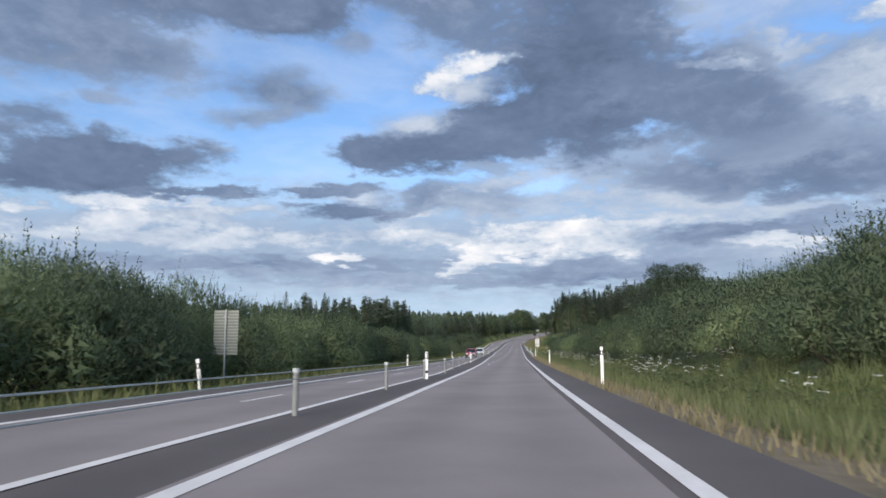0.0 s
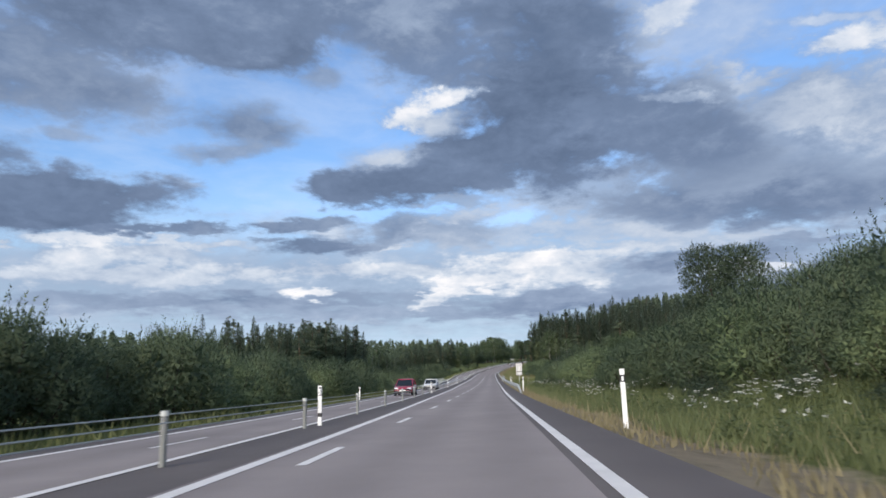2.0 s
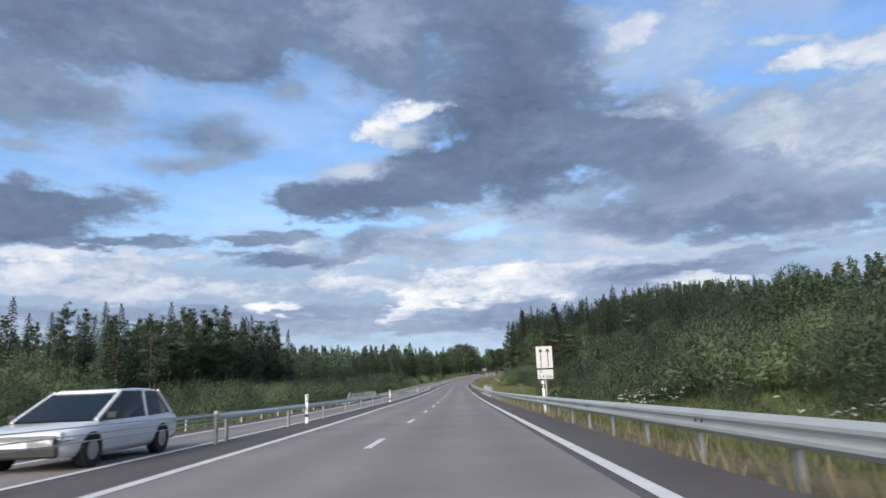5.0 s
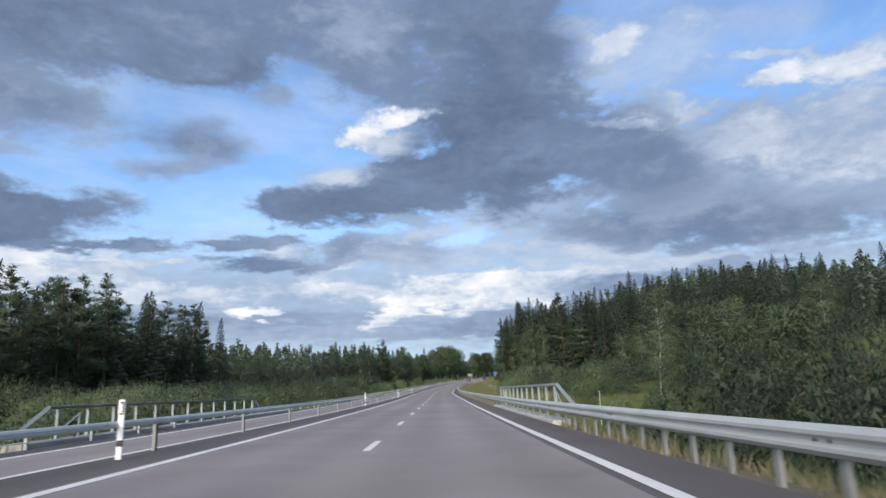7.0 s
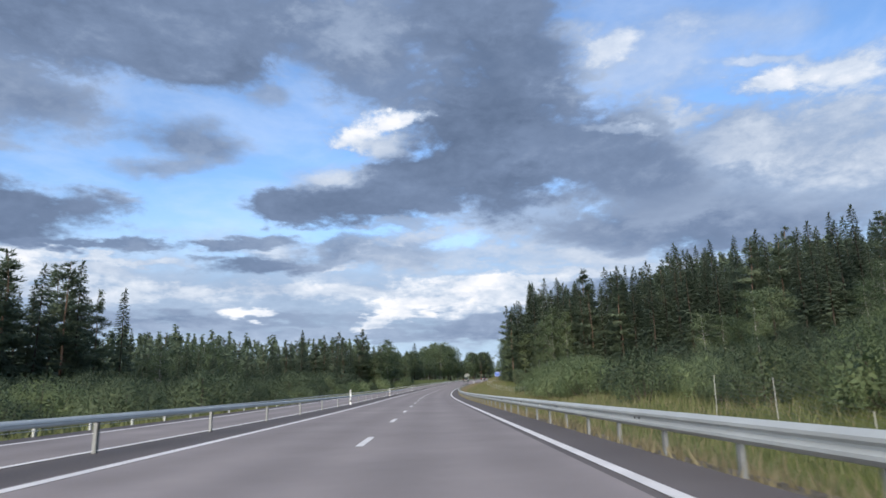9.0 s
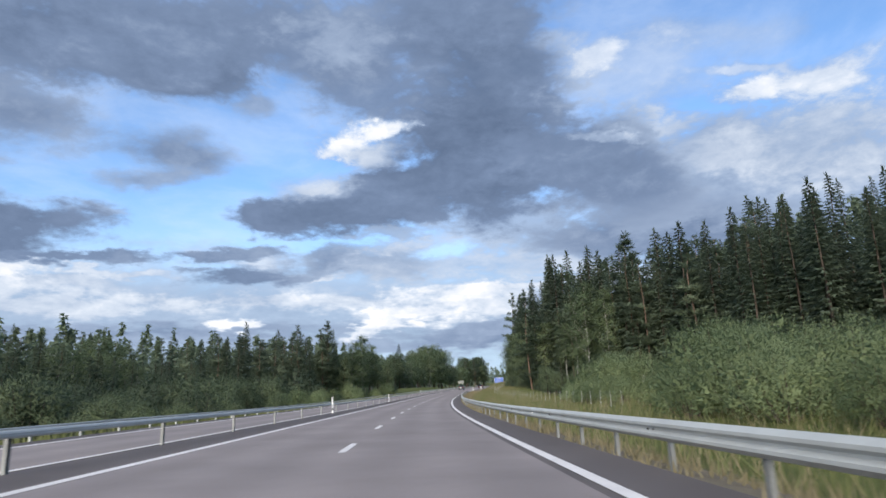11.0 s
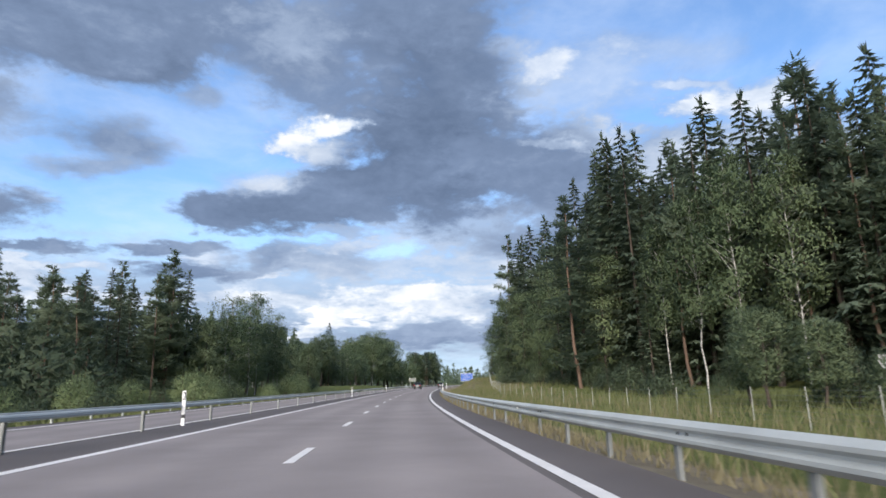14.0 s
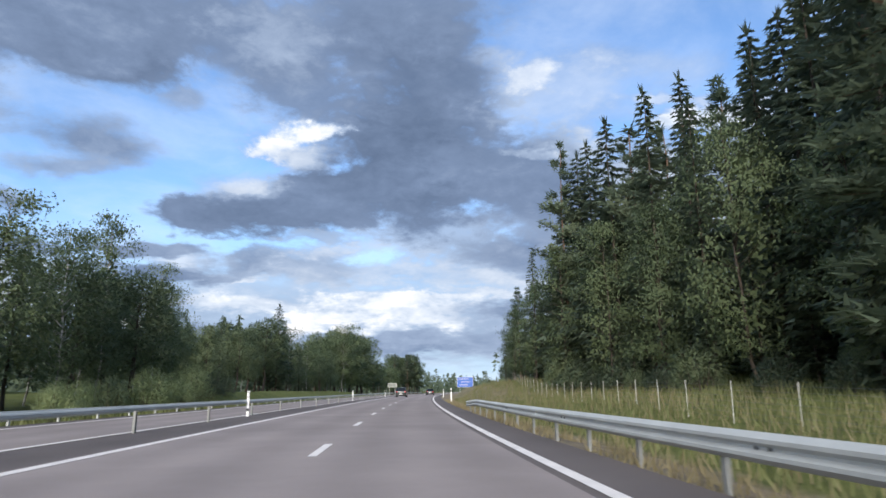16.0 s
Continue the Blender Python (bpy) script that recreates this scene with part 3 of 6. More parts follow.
def build_dashes():
    for k in range(0, 60):
        s = DASH_0 + DASH_STEP * k
        q = np.array([s - 1.35, s, s + 1.35])
        ribbon("lane_dash", q, lambda x: dash_off(x) - 0.08, lambda x: dash_off(x) + 0.08, 0.006, PAINT, kind="", label="white painted lane dash, slightly worn", category="road marking")["group"] = "lane dashes"
    for k in range(0, 13):
        s = 16.0 + 10.11 * k
        q = np.array([s - 1.35, s, s + 1.35])
        o = 8.0 + 0.012 * (s - 46)
        ribbon("lane_dash", q, lambda x: o - 0.06 + 0 * x, lambda x: o + 0.06 + 0 * x, 0.006, PAINT, kind="", label="white painted lane dash of the oncoming carriageway", category="road marking")["group"] = "oncoming lane dashes"


build_dashes()

# ---------------------------------------------------------------- safety barriers
W_PROFILE = [(0.0, 0.0), (0.02, 0.01), (0.075, 0.06), (0.075, 0.10), (0.02, 0.14), (0.02, 0.17), (0.075, 0.21), (0.075, 0.25), (0.02, 0.30), (0.0, 0.31)]


def extrude_along(name, s, off, base, profile, side, mat, thick=0.006):
    """A rolled profile (outwards, up) drawn along the road."""
    s = np.asarray(s, float)
    o, b = (off(s) if callable(off) else off + 0 * s), (base(s) if callable(base) else base + 0 * s)
    ring = [(u, v) for u, v in profile] + ([(u - thick, v) for u, v in reversed(profile)] if thick else [])
    pts = np.stack([at(s, o + side * u, b + v) for u, v in ring], 1)
    n, m = len(s), len(ring)
    faces = [(i * m + j, i * m + (j + 1) % m, (i + 1) * m + (j + 1) % m, (i + 1) * m + j) for i in range(n - 1) for j in range(m)]
    faces += [tuple(range(m)), tuple(range((n - 1) * m, n * m))[::-1]]
    return mesh_of(name, pts.reshape(-1, 3), faces, mat)


def post_mesh(name, wide, deep, high, mat, below=0.5):
    """A rolled C-section post."""
    t = 0.006
    prof = [(-wide / 2, -deep / 2), (wide / 2, -deep / 2), (wide / 2, -deep / 2 + t), (-wide / 2 + t, -deep / 2 + t), (-wide / 2 + t, deep / 2 - t), (wide / 2, deep / 2 - t), (wide / 2, deep / 2), (-wide / 2, deep / 2)]
    v = [(x, y, z) for z in (-below, high) for x, y in prof]
    f = [(i, (i + 1) % 8, 8 + (i + 1) % 8, 8 + i) for i in range(8)] + [(8, 9, 10, 11), (8, 11, 12, 15), (12, 13, 14, 15)]
    return mesh_of(name, v, f, mat)


PIPE_PROFILE = [(0.0, 0.0), (0.05, 0.0), (0.065, 0.02), (0.065, 0.06), (0.05, 0.08), (0.0, 0.085)]
BEAM_PROFILE = [(0.0, 0.0), (0.05, 0.0), (0.075, 0.015), (0.082, 0.04), (0.074, 0.06), (0.080, 0.08), (0.060, 0.11), (0.030, 0.13), (0.0, 0.135)]


def guard_rail(name, a, b, off, side, top, spacing, label, ramp_start=False, ramp_end=False, post=(0.06, 0.11), profile=W_PROFILE, post_mat=None, wires=(), bridge=None):
    thing = tagged(new(name), label, "guard rail")
    base_h = top - profile[-1][1]

    def base(s):
        h = base_h + 0 * s
        if ramp_start:
            h = h - (base_h + 0.25) * (1 - ease(s, a, a + 12))
        if ramp_end:
            h = h - (base_h * 0.45) * ease(s, b - 6, b)
        return h

    for k, s0 in enumerate(np.arange(a, b - 0.1, 8.0)):
        s1 = min(s0 + 8.0, b)
        child("beam", extrude_along("beam", np.linspace(s0 - 0.12, s1 + 0.12, 7), lambda s: off(s) + side * (0.004 * (k % 2)), base, profile, side, STEEL), thing)
    pm = post_mesh("rail_post", post[0], post[1], top - 0.03, post_mat or DULL_STEEL, 0.9)
    spots = np.arange(a + (8 if ramp_start else 0.8), b, spacing)
    if bridge:      # posts stand closer before a bridge, and none of its own stand on it
        spots = [s for s in spots if not bridge[0] - 17 < s < bridge[1]] + list(np.arange(bridge[0] - 16.4, bridge[0], 1.25))
    for s in spots:
        o = float(off(np.array(s))) - side * 0.07
        p = at(s, o, 0.0)
        child("post", pm, thing, m=pose(p[0], p[1], p[2], 0, 0, heading(s)))
    ring = [(0.012 * math.cos(q), 0.012 * math.sin(q)) for q in np.linspace(0, 2 * math.pi, 7)[:-1]]
    for h in wires:
        child("wire", extrude_along("wire", np.arange(a + 14, b, 6.0), lambda q: off(q) - side * 0.02, h, ring, 1, STEEL, 0.001), thing, "thin steel wire")
    return thing


def rail_right(s):
    return -1.32 + 0 * s


RAIL_A, RAIL_B = 106.0, 442.0
right_rail = guard_rail("guard_rail", RAIL_A, RAIL_B, rail_right, 1, 0.66, 2.7, "long galvanised steel guard rail on posts along the shoulder", ramp_start=True, ramp_end=True, bridge=(201.0, 223.0))


def rail_fittings():
    """Splice bolts and small reflectors in the valley of the rolled beam."""
    bm = bmesh.new()
    tube(bm, (-0.012, 0, 0), (0.012, 0, 0), 0.022, 0.018, 8)
    bolt = bpy.data.meshes.new("bolt")
    bm.to_mesh(bolt)
    bm.free()
    bolt.materials.append(BLACK)
    bm = bmesh.new()
    box(bm, 0, 0, 0, 0.03, 0.06, 0.07, 0.004)
    eye = bpy.data.meshes.new("reflector")
    bm.to_mesh(eye)
    bm.free()
    eye.materials.append(REFLECT)
    base = 0.66 - W_PROFILE[-1][1]
    for k, s in enumerate(np.arange(RAIL_A + 24, RAIL_B - 8, 8.0)):
        for ds in (-0.12, 0.12):
            child("bolt", bolt, right_rail, "dark bolt head", pose(*at(s + ds, -1.292, base + 0.155), 0, 0, heading(s)))
        if k % 3 == 0:
            child("reflector", eye, right_rail, "small white reflector", pose(*at(s + 3.0, -1.285, base + 0.155), 0, 0, heading(s)))


rail_fittings()
MED_A = 146.0
guard_rail("guard_rail", MED_A, 640.0, barrier_off, -1, 0.73, 6.9, "galvanised steel box beam barrier between the two carriageways", post=(0.07, 0.12), profile=BEAM_PROFILE)
guard_rail("guard_rail", 136.0, 600.0, left_rail_off, -1, 0.50, 3.3, "low galvanised steel rail with wires along the oncoming carriageway", ramp_start=True, profile=PIPE_PROFILE, post_mat=STEEL, wires=(0.17, 0.31))


def cable_barrier():
    thing = tagged(new("cable_barrier"), "steel wire rope barrier on round posts between carriageways", "road barrier")
    bm = bmesh.new()
    tube(bm, (0, 0, -0.4), (0, 0, 0.78), 0.055, 0.055, 12)
    me = bpy.data.meshes.new("barrier_post")
    bm.to_mesh(me)
    bm.free()
    me.materials.append(DULL_STEEL)
    bm = bmesh.new()
    tube(bm, (0, 0, 0.74), (0, 0, 0.82), 0.066, 0.062, 12)
    capm = bpy.data.meshes.new("post_cap")
    bm.to_mesh(capm)
    bm.free()
    capm.materials.append(STEEL)
    for s in np.arange(-5.4, MED_A, 8.4):
        p = at(s, float(barrier_off(s)), 0)
        q = child("post", me, thing, m=pose(*p))
        child("cap", capm, q, "galvanised post cap")
    for h, o in ((0.52, 0.06), (0.64, -0.06), (0.76, 0.06)):
        s = np.arange(-40, MED_A + 4, 4.0)
        ring = [(0.011 * math.cos(a), 0.011 * math.sin(a)) for a in np.linspace(0, 2 * math.pi, 7)[:-1]]
        child("cable", extrude_along("cable", s, lambda q: barrier_off(q) + o, h, ring, 1, STEEL, 0.001), thing, "twisted steel cable")


cable_barrier()


# ---------------------------------------------------------------- posts and signs
def delineator():
    """Roadside marker post: white slab post with a black band and a reflector."""
    thing = new("delineator_post")
    bm = bmesh.new()
    box(bm, 0, 0, 0.45, 0.12, 0.045, 1.24, 0.012)
    part("post", bm, WHITE, thing)
    bm = bmesh.new()
    box(bm, 0, 0, 1.155, 0.124, 0.049, 0.17, 0.012)
    part("band", bm, BLACK, thing, "black band")
    bm = bmesh.new()
    box(bm, 0, -0.026, 1.155, 0.05, 0.012, 0.12, 0.004)
    part("reflector", bm, REFLECT, thing, "white reflector")
    bm = bmesh.new()
    box(bm, 0, 0, 1.315, 0.12, 0.045, 0.15, 0.012)
    part("top", bm, WHITE, thing)
    return tagged(thing, "white plastic marker post with a black band", "marker post", "roadside marker posts")


first_post = delineator()
first_post.matrix_basis = stand(26.0, -1.95, -0.1)
for s, o, lean in [(68.5, -1.95, 0), (117.5, -1.85, 1), (158.0, -1.7, -1), (20.5, 11.5, -8), (58.5, 11.2, 3), (103.5, 11.6, 2), (468.0, -1.6, 0), (515.0, -1.6, 0), (140.0, 11.9, 1)]:
    copy_thing(first_post, stand(s, o, -0.42 if o > 11 else -0.1) @ pose(0, 0, 0, 0, lean, 0))


def median_marker():
    thing = new("delineator_post")
    bm = bmesh.new()
    box(bm, 0, 0, 0.55, 0.12, 0.045, 1.2, 0.012)
    part("post", bm, WHITE, thing)
    bm = bmesh.new()
    box(bm, 0, 0, 0.30, 0.124, 0.049, 0.13, 0.01)
    part("band", bm, BLACK, thing, "black band")
    bm = bmesh.new()
    box(bm, 0.012, -0.024, 0.98, 0.07, 0.012, 0.26, 0.004)
    plate = part("reflector_plate", bm, BLACK, thing, "black plate")
    bm = bmesh.new()
    box(bm, 0.006, -0.034, 0.98, 0.036, 0.010, 0.18, 0.003)
    part("reflector", bm, REFLECT, plate, "white reflector")
    return tagged(thing, "white marker post with a dark band in the centre barrier", "marker post", "centre barrier marker posts")


mm = median_marker()
mm.matrix_basis = stand(28.2, float(barrier_off(28.2)) - 0.1, 0)
for s in (71.5, 121.5, 156.0, 193.0, 237.0, 284.0, 330.0, 377.5, 435.0, 482.0, 530.0):
    copy_thing(mm, stand(s, float(barrier_off(s)) - 0.12, 0))


def text_mesh(body, size, mat, name="letters"):
    c = bpy.data.curves.new(name, "FONT")
    c.body, c.size, c.align_x, c.extrude, c.resolution_u = body, size, "CENTER", 0.002, 3
    ob = bpy.data.objects.new(name, c)
    me = bpy.data.meshes.new_from_object(ob)
    bpy.data.objects.remove(ob)
    me.materials.clear()
    me.materials.append(mat)
    return me


def panel(name, parent, cx, cz, wide, high, mat, y=0.0, thick=0.03, label=""):
    bm = bmesh.new()
    box(bm, cx, y, cz, wide, thick, high, 0.006)
    return part(name, bm, mat, parent, label)


def lane_sign():
    """Two arrows straight on over a distance plate."""
    thing = tagged(new("road_sign"), "white two-lane arrow sign with a distance plate on a post", "road sign")
    bm = bmesh.new()
    tube(bm, (0, 0.04, -0.8), (0, 0.04, 3.5), 0.04, 0.04, 12)
    part("pole", bm, STEEL, thing)
    for nm, cz, wide, high in (("arrow_board", 2.93, 1.12, 1.46), ("plate", 1.83, 1.08, 0.66)):
        edge = panel(nm, thing, 0, cz, wide, high, BLACK, 0.0, 0.02, "black rim")
        panel("face", edge, 0, cz, wide - 0.07, high - 0.07, SIGN_WHITE, -0.012, 0.012, "white face")
    for x in (-0.23, 0.23):
        bm = bmesh.new()
        box(bm, x, -0.022, 2.78, 0.055, 0.008, 0.98)
        tip = [bm.verts.new(v) for v in ((x - 0.15, -0.026, 3.27), (x + 0.15, -0.026, 3.27), (x, -0.026, 3.50), (x - 0.15, -0.018, 3.27), (x + 0.15, -0.018, 3.27), (x, -0.018, 3.50))]
        for f in ((0, 1, 2), (5, 4, 3), (0, 3, 4, 1), (1, 4, 5, 2), (2, 5, 3, 0)):
            bm.faces.new([tip[i] for i in f])
        part("arrow", bm, BLACK, thing, "black arrow pointing up")
    for body, x, z in (("0-", -0.24, 1.90), ("2,4 km", 0.0, 1.59)):
        child("letters", text_mesh(body, 0.32, BLACK), thing, "black lettering", pose(x, -0.022, z, 90))
    return thing


lane_sign().matrix_basis = stand(172.0, -3.62, -0.05, -4)


def sign_back():
    """A tall roadside sign seen from behind: slatted aluminium back on one pole."""
    thing = tagged(new("road_sign"), "aluminium back of a tall road sign on a pole", "road sign")
    bm = bmesh.new()
    tube(bm, (0, -0.075, -0.6), (0, -0.075, 4.3), 0.05, 0.05, 12)
    part("pole", bm, STEEL, thing)
    panel("board", thing, 0, 3.05, 1.36, 2.42, SIGN_BACK, 0.0, 0.02)
    for k in range(15):
        bm = bmesh.new()
        box(bm, 0, -0.022, 1.92 + 0.161 * k, 1.34, 0.028, 0.05)
        part("rib", bm, SIGN_RIB, thing)
    for z in (2.2, 3.9):
        bm = bmesh.new()
        box(bm, 0, -0.05, z, 0.3, 0.03, 0.05)
        part("clamp", bm, STEEL, thing)
    return thing


sign_back().matrix_basis = stand(34.0, 17.0, -0.75, 4)


def info_sign(wide, high, base, face, label):
    thing = tagged(new("road_sign"), label, "road sign")
    for x in (-wide * 0.32, wide * 0.32):
        bm = bmesh.new()
        tube(bm, (x, 0.06, -0.8), (x, 0.06, base + high), 0.06, 0.06, 10)
        part("pole", bm, STEEL, thing)
    edge = panel("board", thing, 0, base + high / 2, wide, high, WHITE, 0, 0.03, "pale rim")
    panel("face", edge, 0, base + high / 2, wide - 0.1, high - 0.1, face, -0.014, 0.02)
    return thing


blue = info_sign(3.7, 2.3, 1.75, BLUE, "large blue direction sign on two poles")
blue.matrix_basis = stand(556.0, -6.4, 0.0, -4)
for z, x, l in ((3.6, -0.3, 2.2), (2.95, 0.1, 2.0), (2.3, -0.4, 2.0)):
    panel("bar", blue, x, z, l, 0.10, SIGN_WHITE, -0.03, 0.01, "unreadable white writing")
info_sign(2.6, 1.2, 2.3, SIGN_BACK, "grey back of a direction sign on two poles").matrix_basis = stand(605.0, 15.6, 0.0, 6)


# ---------------------------------------------------------------- bridge parapets
def parapet(s0, s1, off, high, label, near_end=1.6, posts=13):
    thing = tagged(new("bridge_railing"), label, "railing")
    s = np.linspace(s0, s1, 10)
    ring = [(-0.06, -0.04), (0.06, -0.04), (0.06, 0.03), (0.04, 0.04), (-0.04, 0.04), (-0.06, 0.03)]
    child("top_rail", extrude_along("top_rail", s, off, high, ring, 1, RAIL_PAINT, 0.002), thing)
    pm = post_mesh("railing_post", 0.08, 0.10, high - 0.04, RAIL_PAINT, 0.15)
    bm = bmesh.new()
    box(bm, 0, 0, 0.125, 0.17, 0.20, 0.03, 0.006)
    foot = bpy.data.meshes.new("foot_plate")
    bm.to_mesh(foot)
    bm.free()
    foot.materials.append(RAIL_PAINT)
    for x in np.linspace(s0 + 0.5, s1 - 0.4, posts):
        m = pose(*at(x, off, 0), 0, 0, heading(x))
        child("post", pm, thing, m=m)
        child("foot_plate", foot, thing, m=m)
    for e, d, low in ((s0, -near_end, 0.38 if near_end > 2 else 0.25), (s1, 1.6, 0.25)):
        bm = bmesh.new()
        tube(bm, at(e, off, high - 0.01), at(e + d, off, low), 0.07, 0.07, 4)
        part("end_brace", bm, RAIL_PAINT, thing)
        way_ = 1 if d < 0 else -1
        bm = bmesh.new()
        tube(bm, at(e + way_ * 1.3, off - 0.2, 0.0), at(e + way_ * 1.3, off - 0.2, high * 0.82), 0.03, 0.03, 6)
        tube(bm, at(e + way_ * 1.3, off - 0.2, high * 0.80), at(e + way_ * 0.4, off - 0.2, high * 0.4), 0.022, 0.022, 6)
        part("stay", bm, STEEL, thing, "thin slanting steel stay")
    return thing


parapet(201.2, 222.2, -1.46, 1.21, "grey painted steel bridge railing on square posts", 3.6, 12)
parapet(198.8, 219.8, float(left_rail_off(207)) + 0.55, 1.02, "grey painted steel bridge railing beyond the oncoming lane")
for nm, o0, o1 in (("trim_5", -1.72, -1.14), ("trim_6", float(left_rail_off(207)) + 0.1, float(left_rail_off(207)) + 1.0)):
    s = np.linspace(200.6 if o0 < 0 else 197, 224 if o0 < 0 else 230, 8)
    prof = [(0, -0.9), (o1 - o0, -0.9), (o1 - o0, 0.06), (o1 - o0 - 0.04, 0.10), (0, 0.12)]
    tagged(new(nm, extrude_along(nm, s, o0, 0.0, prof, 1, CONCRETE, 0)), "concrete edge beam of a small road bridge", "bridge edge", kind="structure")


# ---------------------------------------------------------------- wildlife fence and advertising board
FENCE_WHITE = simple("pale_fence_post", (0.48, 0.48, 0.45), 0.7, vary=0.12)


def fence_off(s):
    return np.interp(s, [205, 330, 394, 425, 446, 500], [-8.5, -11.0, -9.8, -7.6, -8.8, -11.5])


def wire_fence(s0, s1, off, step, high, label):
    thing = tagged(new("wire_fence"), label, "fence")
    bm = bmesh.new()
    tube(bm, (0, 0, -0.4), (0, 0, high), 0.014, 0.012, 7)
    pm = bpy.data.meshes.new("fence_post")
    bm.to_mesh(pm)
    bm.free()
    pm.materials.append(FENCE_WHITE)
    r = random.Random(3)
    for s in np.arange(s0, s1, step):
        o = float(off(s))
        child("post", pm, thing, m=pose(*at(s, o, float(land(s, o))), r.uniform(-2, 2), r.uniform(-2, 2), r.uniform(0, 90)))
    s = np.arange(s0, s1, step)
    ring = [(0.004, 0), (-0.002, 0.0035), (-0.002, -0.0035)]
    for h in np.arange(0.12, high, 0.16):
        child("wire", extrude_along("wire", s, off, lambda q: land(q, off(q)) + h, ring, 1, WIRE, 0.0005), thing)
    return thing


wire_fence(206, 262, fence_off, 5.2, 1.75, "wire mesh fence on thin grey posts beside the bridge")
wire_fence(184.5, 204, lambda s: np.interp(s, [184, 197, 200.8, 203.4], [-9.6, -7.4, -5.3, -3.0]), 3.1, 1.8, "wire mesh fence turning in towards the bridge railing")
wire_fence(324, 500, fence_off, 3.1, 1.2, "wire mesh fence on thin pale posts in the meadow verge")


def billboard():
    thing = tagged(new("billboard"), "white advertising banner with a small round emblem", "billboard")
    for x in (-1.9, 0.0, 1.9):
        bm = bmesh.new()
        box(bm, x, 0.06, 0.6, 0.1, 0.1, 2.2, 0.01)
        part("post", bm, WOOD_POST, thing)
    panel("board", thing, 0, 1.15, 4.2, 1.35, SIGN_WHITE, 0, 0.03)
    bm = bmesh.new()
    tube(bm, (-1.25, -0.012, 1.3), (-1.25, -0.024, 1.3), 0.24, 0.24, 20)
    part("emblem", bm, BLACK, thing, "plain dark round emblem")
    bm = bmesh.new()
    tube(bm, (-1.25, -0.02, 1.3), (-1.25, -0.03, 1.3), 0.16, 0.16, 20)
    part("emblem", bm, WHITE, thing, "white disc within the emblem")
    for z, l in ((1.3, 1.4), (0.95, 1.9)):
        panel("bar", thing, 0.35, z, l, 0.09, SIGN_BACK, -0.022, 0.008, "unreadable grey writing")
    return thing


billboard().matrix_basis = stand(393.5, -30.3, None, -46, 1.2)


# ---------------------------------------------------------------- vehicles
GLASS, _gn, _gb = material("tinted_glass")
_gb.inputs["Base Color"].default_value, _gb.inputs["Roughness"].default_value = (0.012, 0.015, 0.017, 1), 0.06
RUBBER = simple("tyre_rubber", (0.018, 0.018, 0.018), 0.85)
RIM = simple("alloy_rim", (0.45, 0.46, 0.47), 0.3, 0.9, 0.1)
LAMP = simple("clear_lamp_glass", (0.75, 0.77, 0.78), 0.12, vary=0.05)
TAIL = simple("red_lamp_glass", (0.35, 0.01, 0.012), 0.2, vary=0.1)
TRIM = simple("black_car_trim", (0.02, 0.02, 0.02), 0.55)


def car_paint(name, colour, metal=0.2):
    mat = simple(name, colour, 0.35, metal, 0.06, 1.0, 200, 0.0)
    mat.node_tree.nodes["Principled BSDF"].inputs["Coat Weight"].default_value = 0.8
    return mat


def loft(sections, mat, name, smooth=False):
    """Skin over rings of equal point count."""
    m = len(sections[0])
    verts = [p for ring in sections for p in ring]
    faces = [(i * m + j, i * m + (j + 1) % m, (i + 1) * m + (j + 1) % m, (i + 1) * m + j) for i in range(len(sections) - 1) for j in range(m)]
    faces += [tuple(reversed(range(m))), tuple(range((len(sections) - 1) * m, len(sections) * m))]
    return mesh_of(name, verts, faces, mat, smooth=smooth)


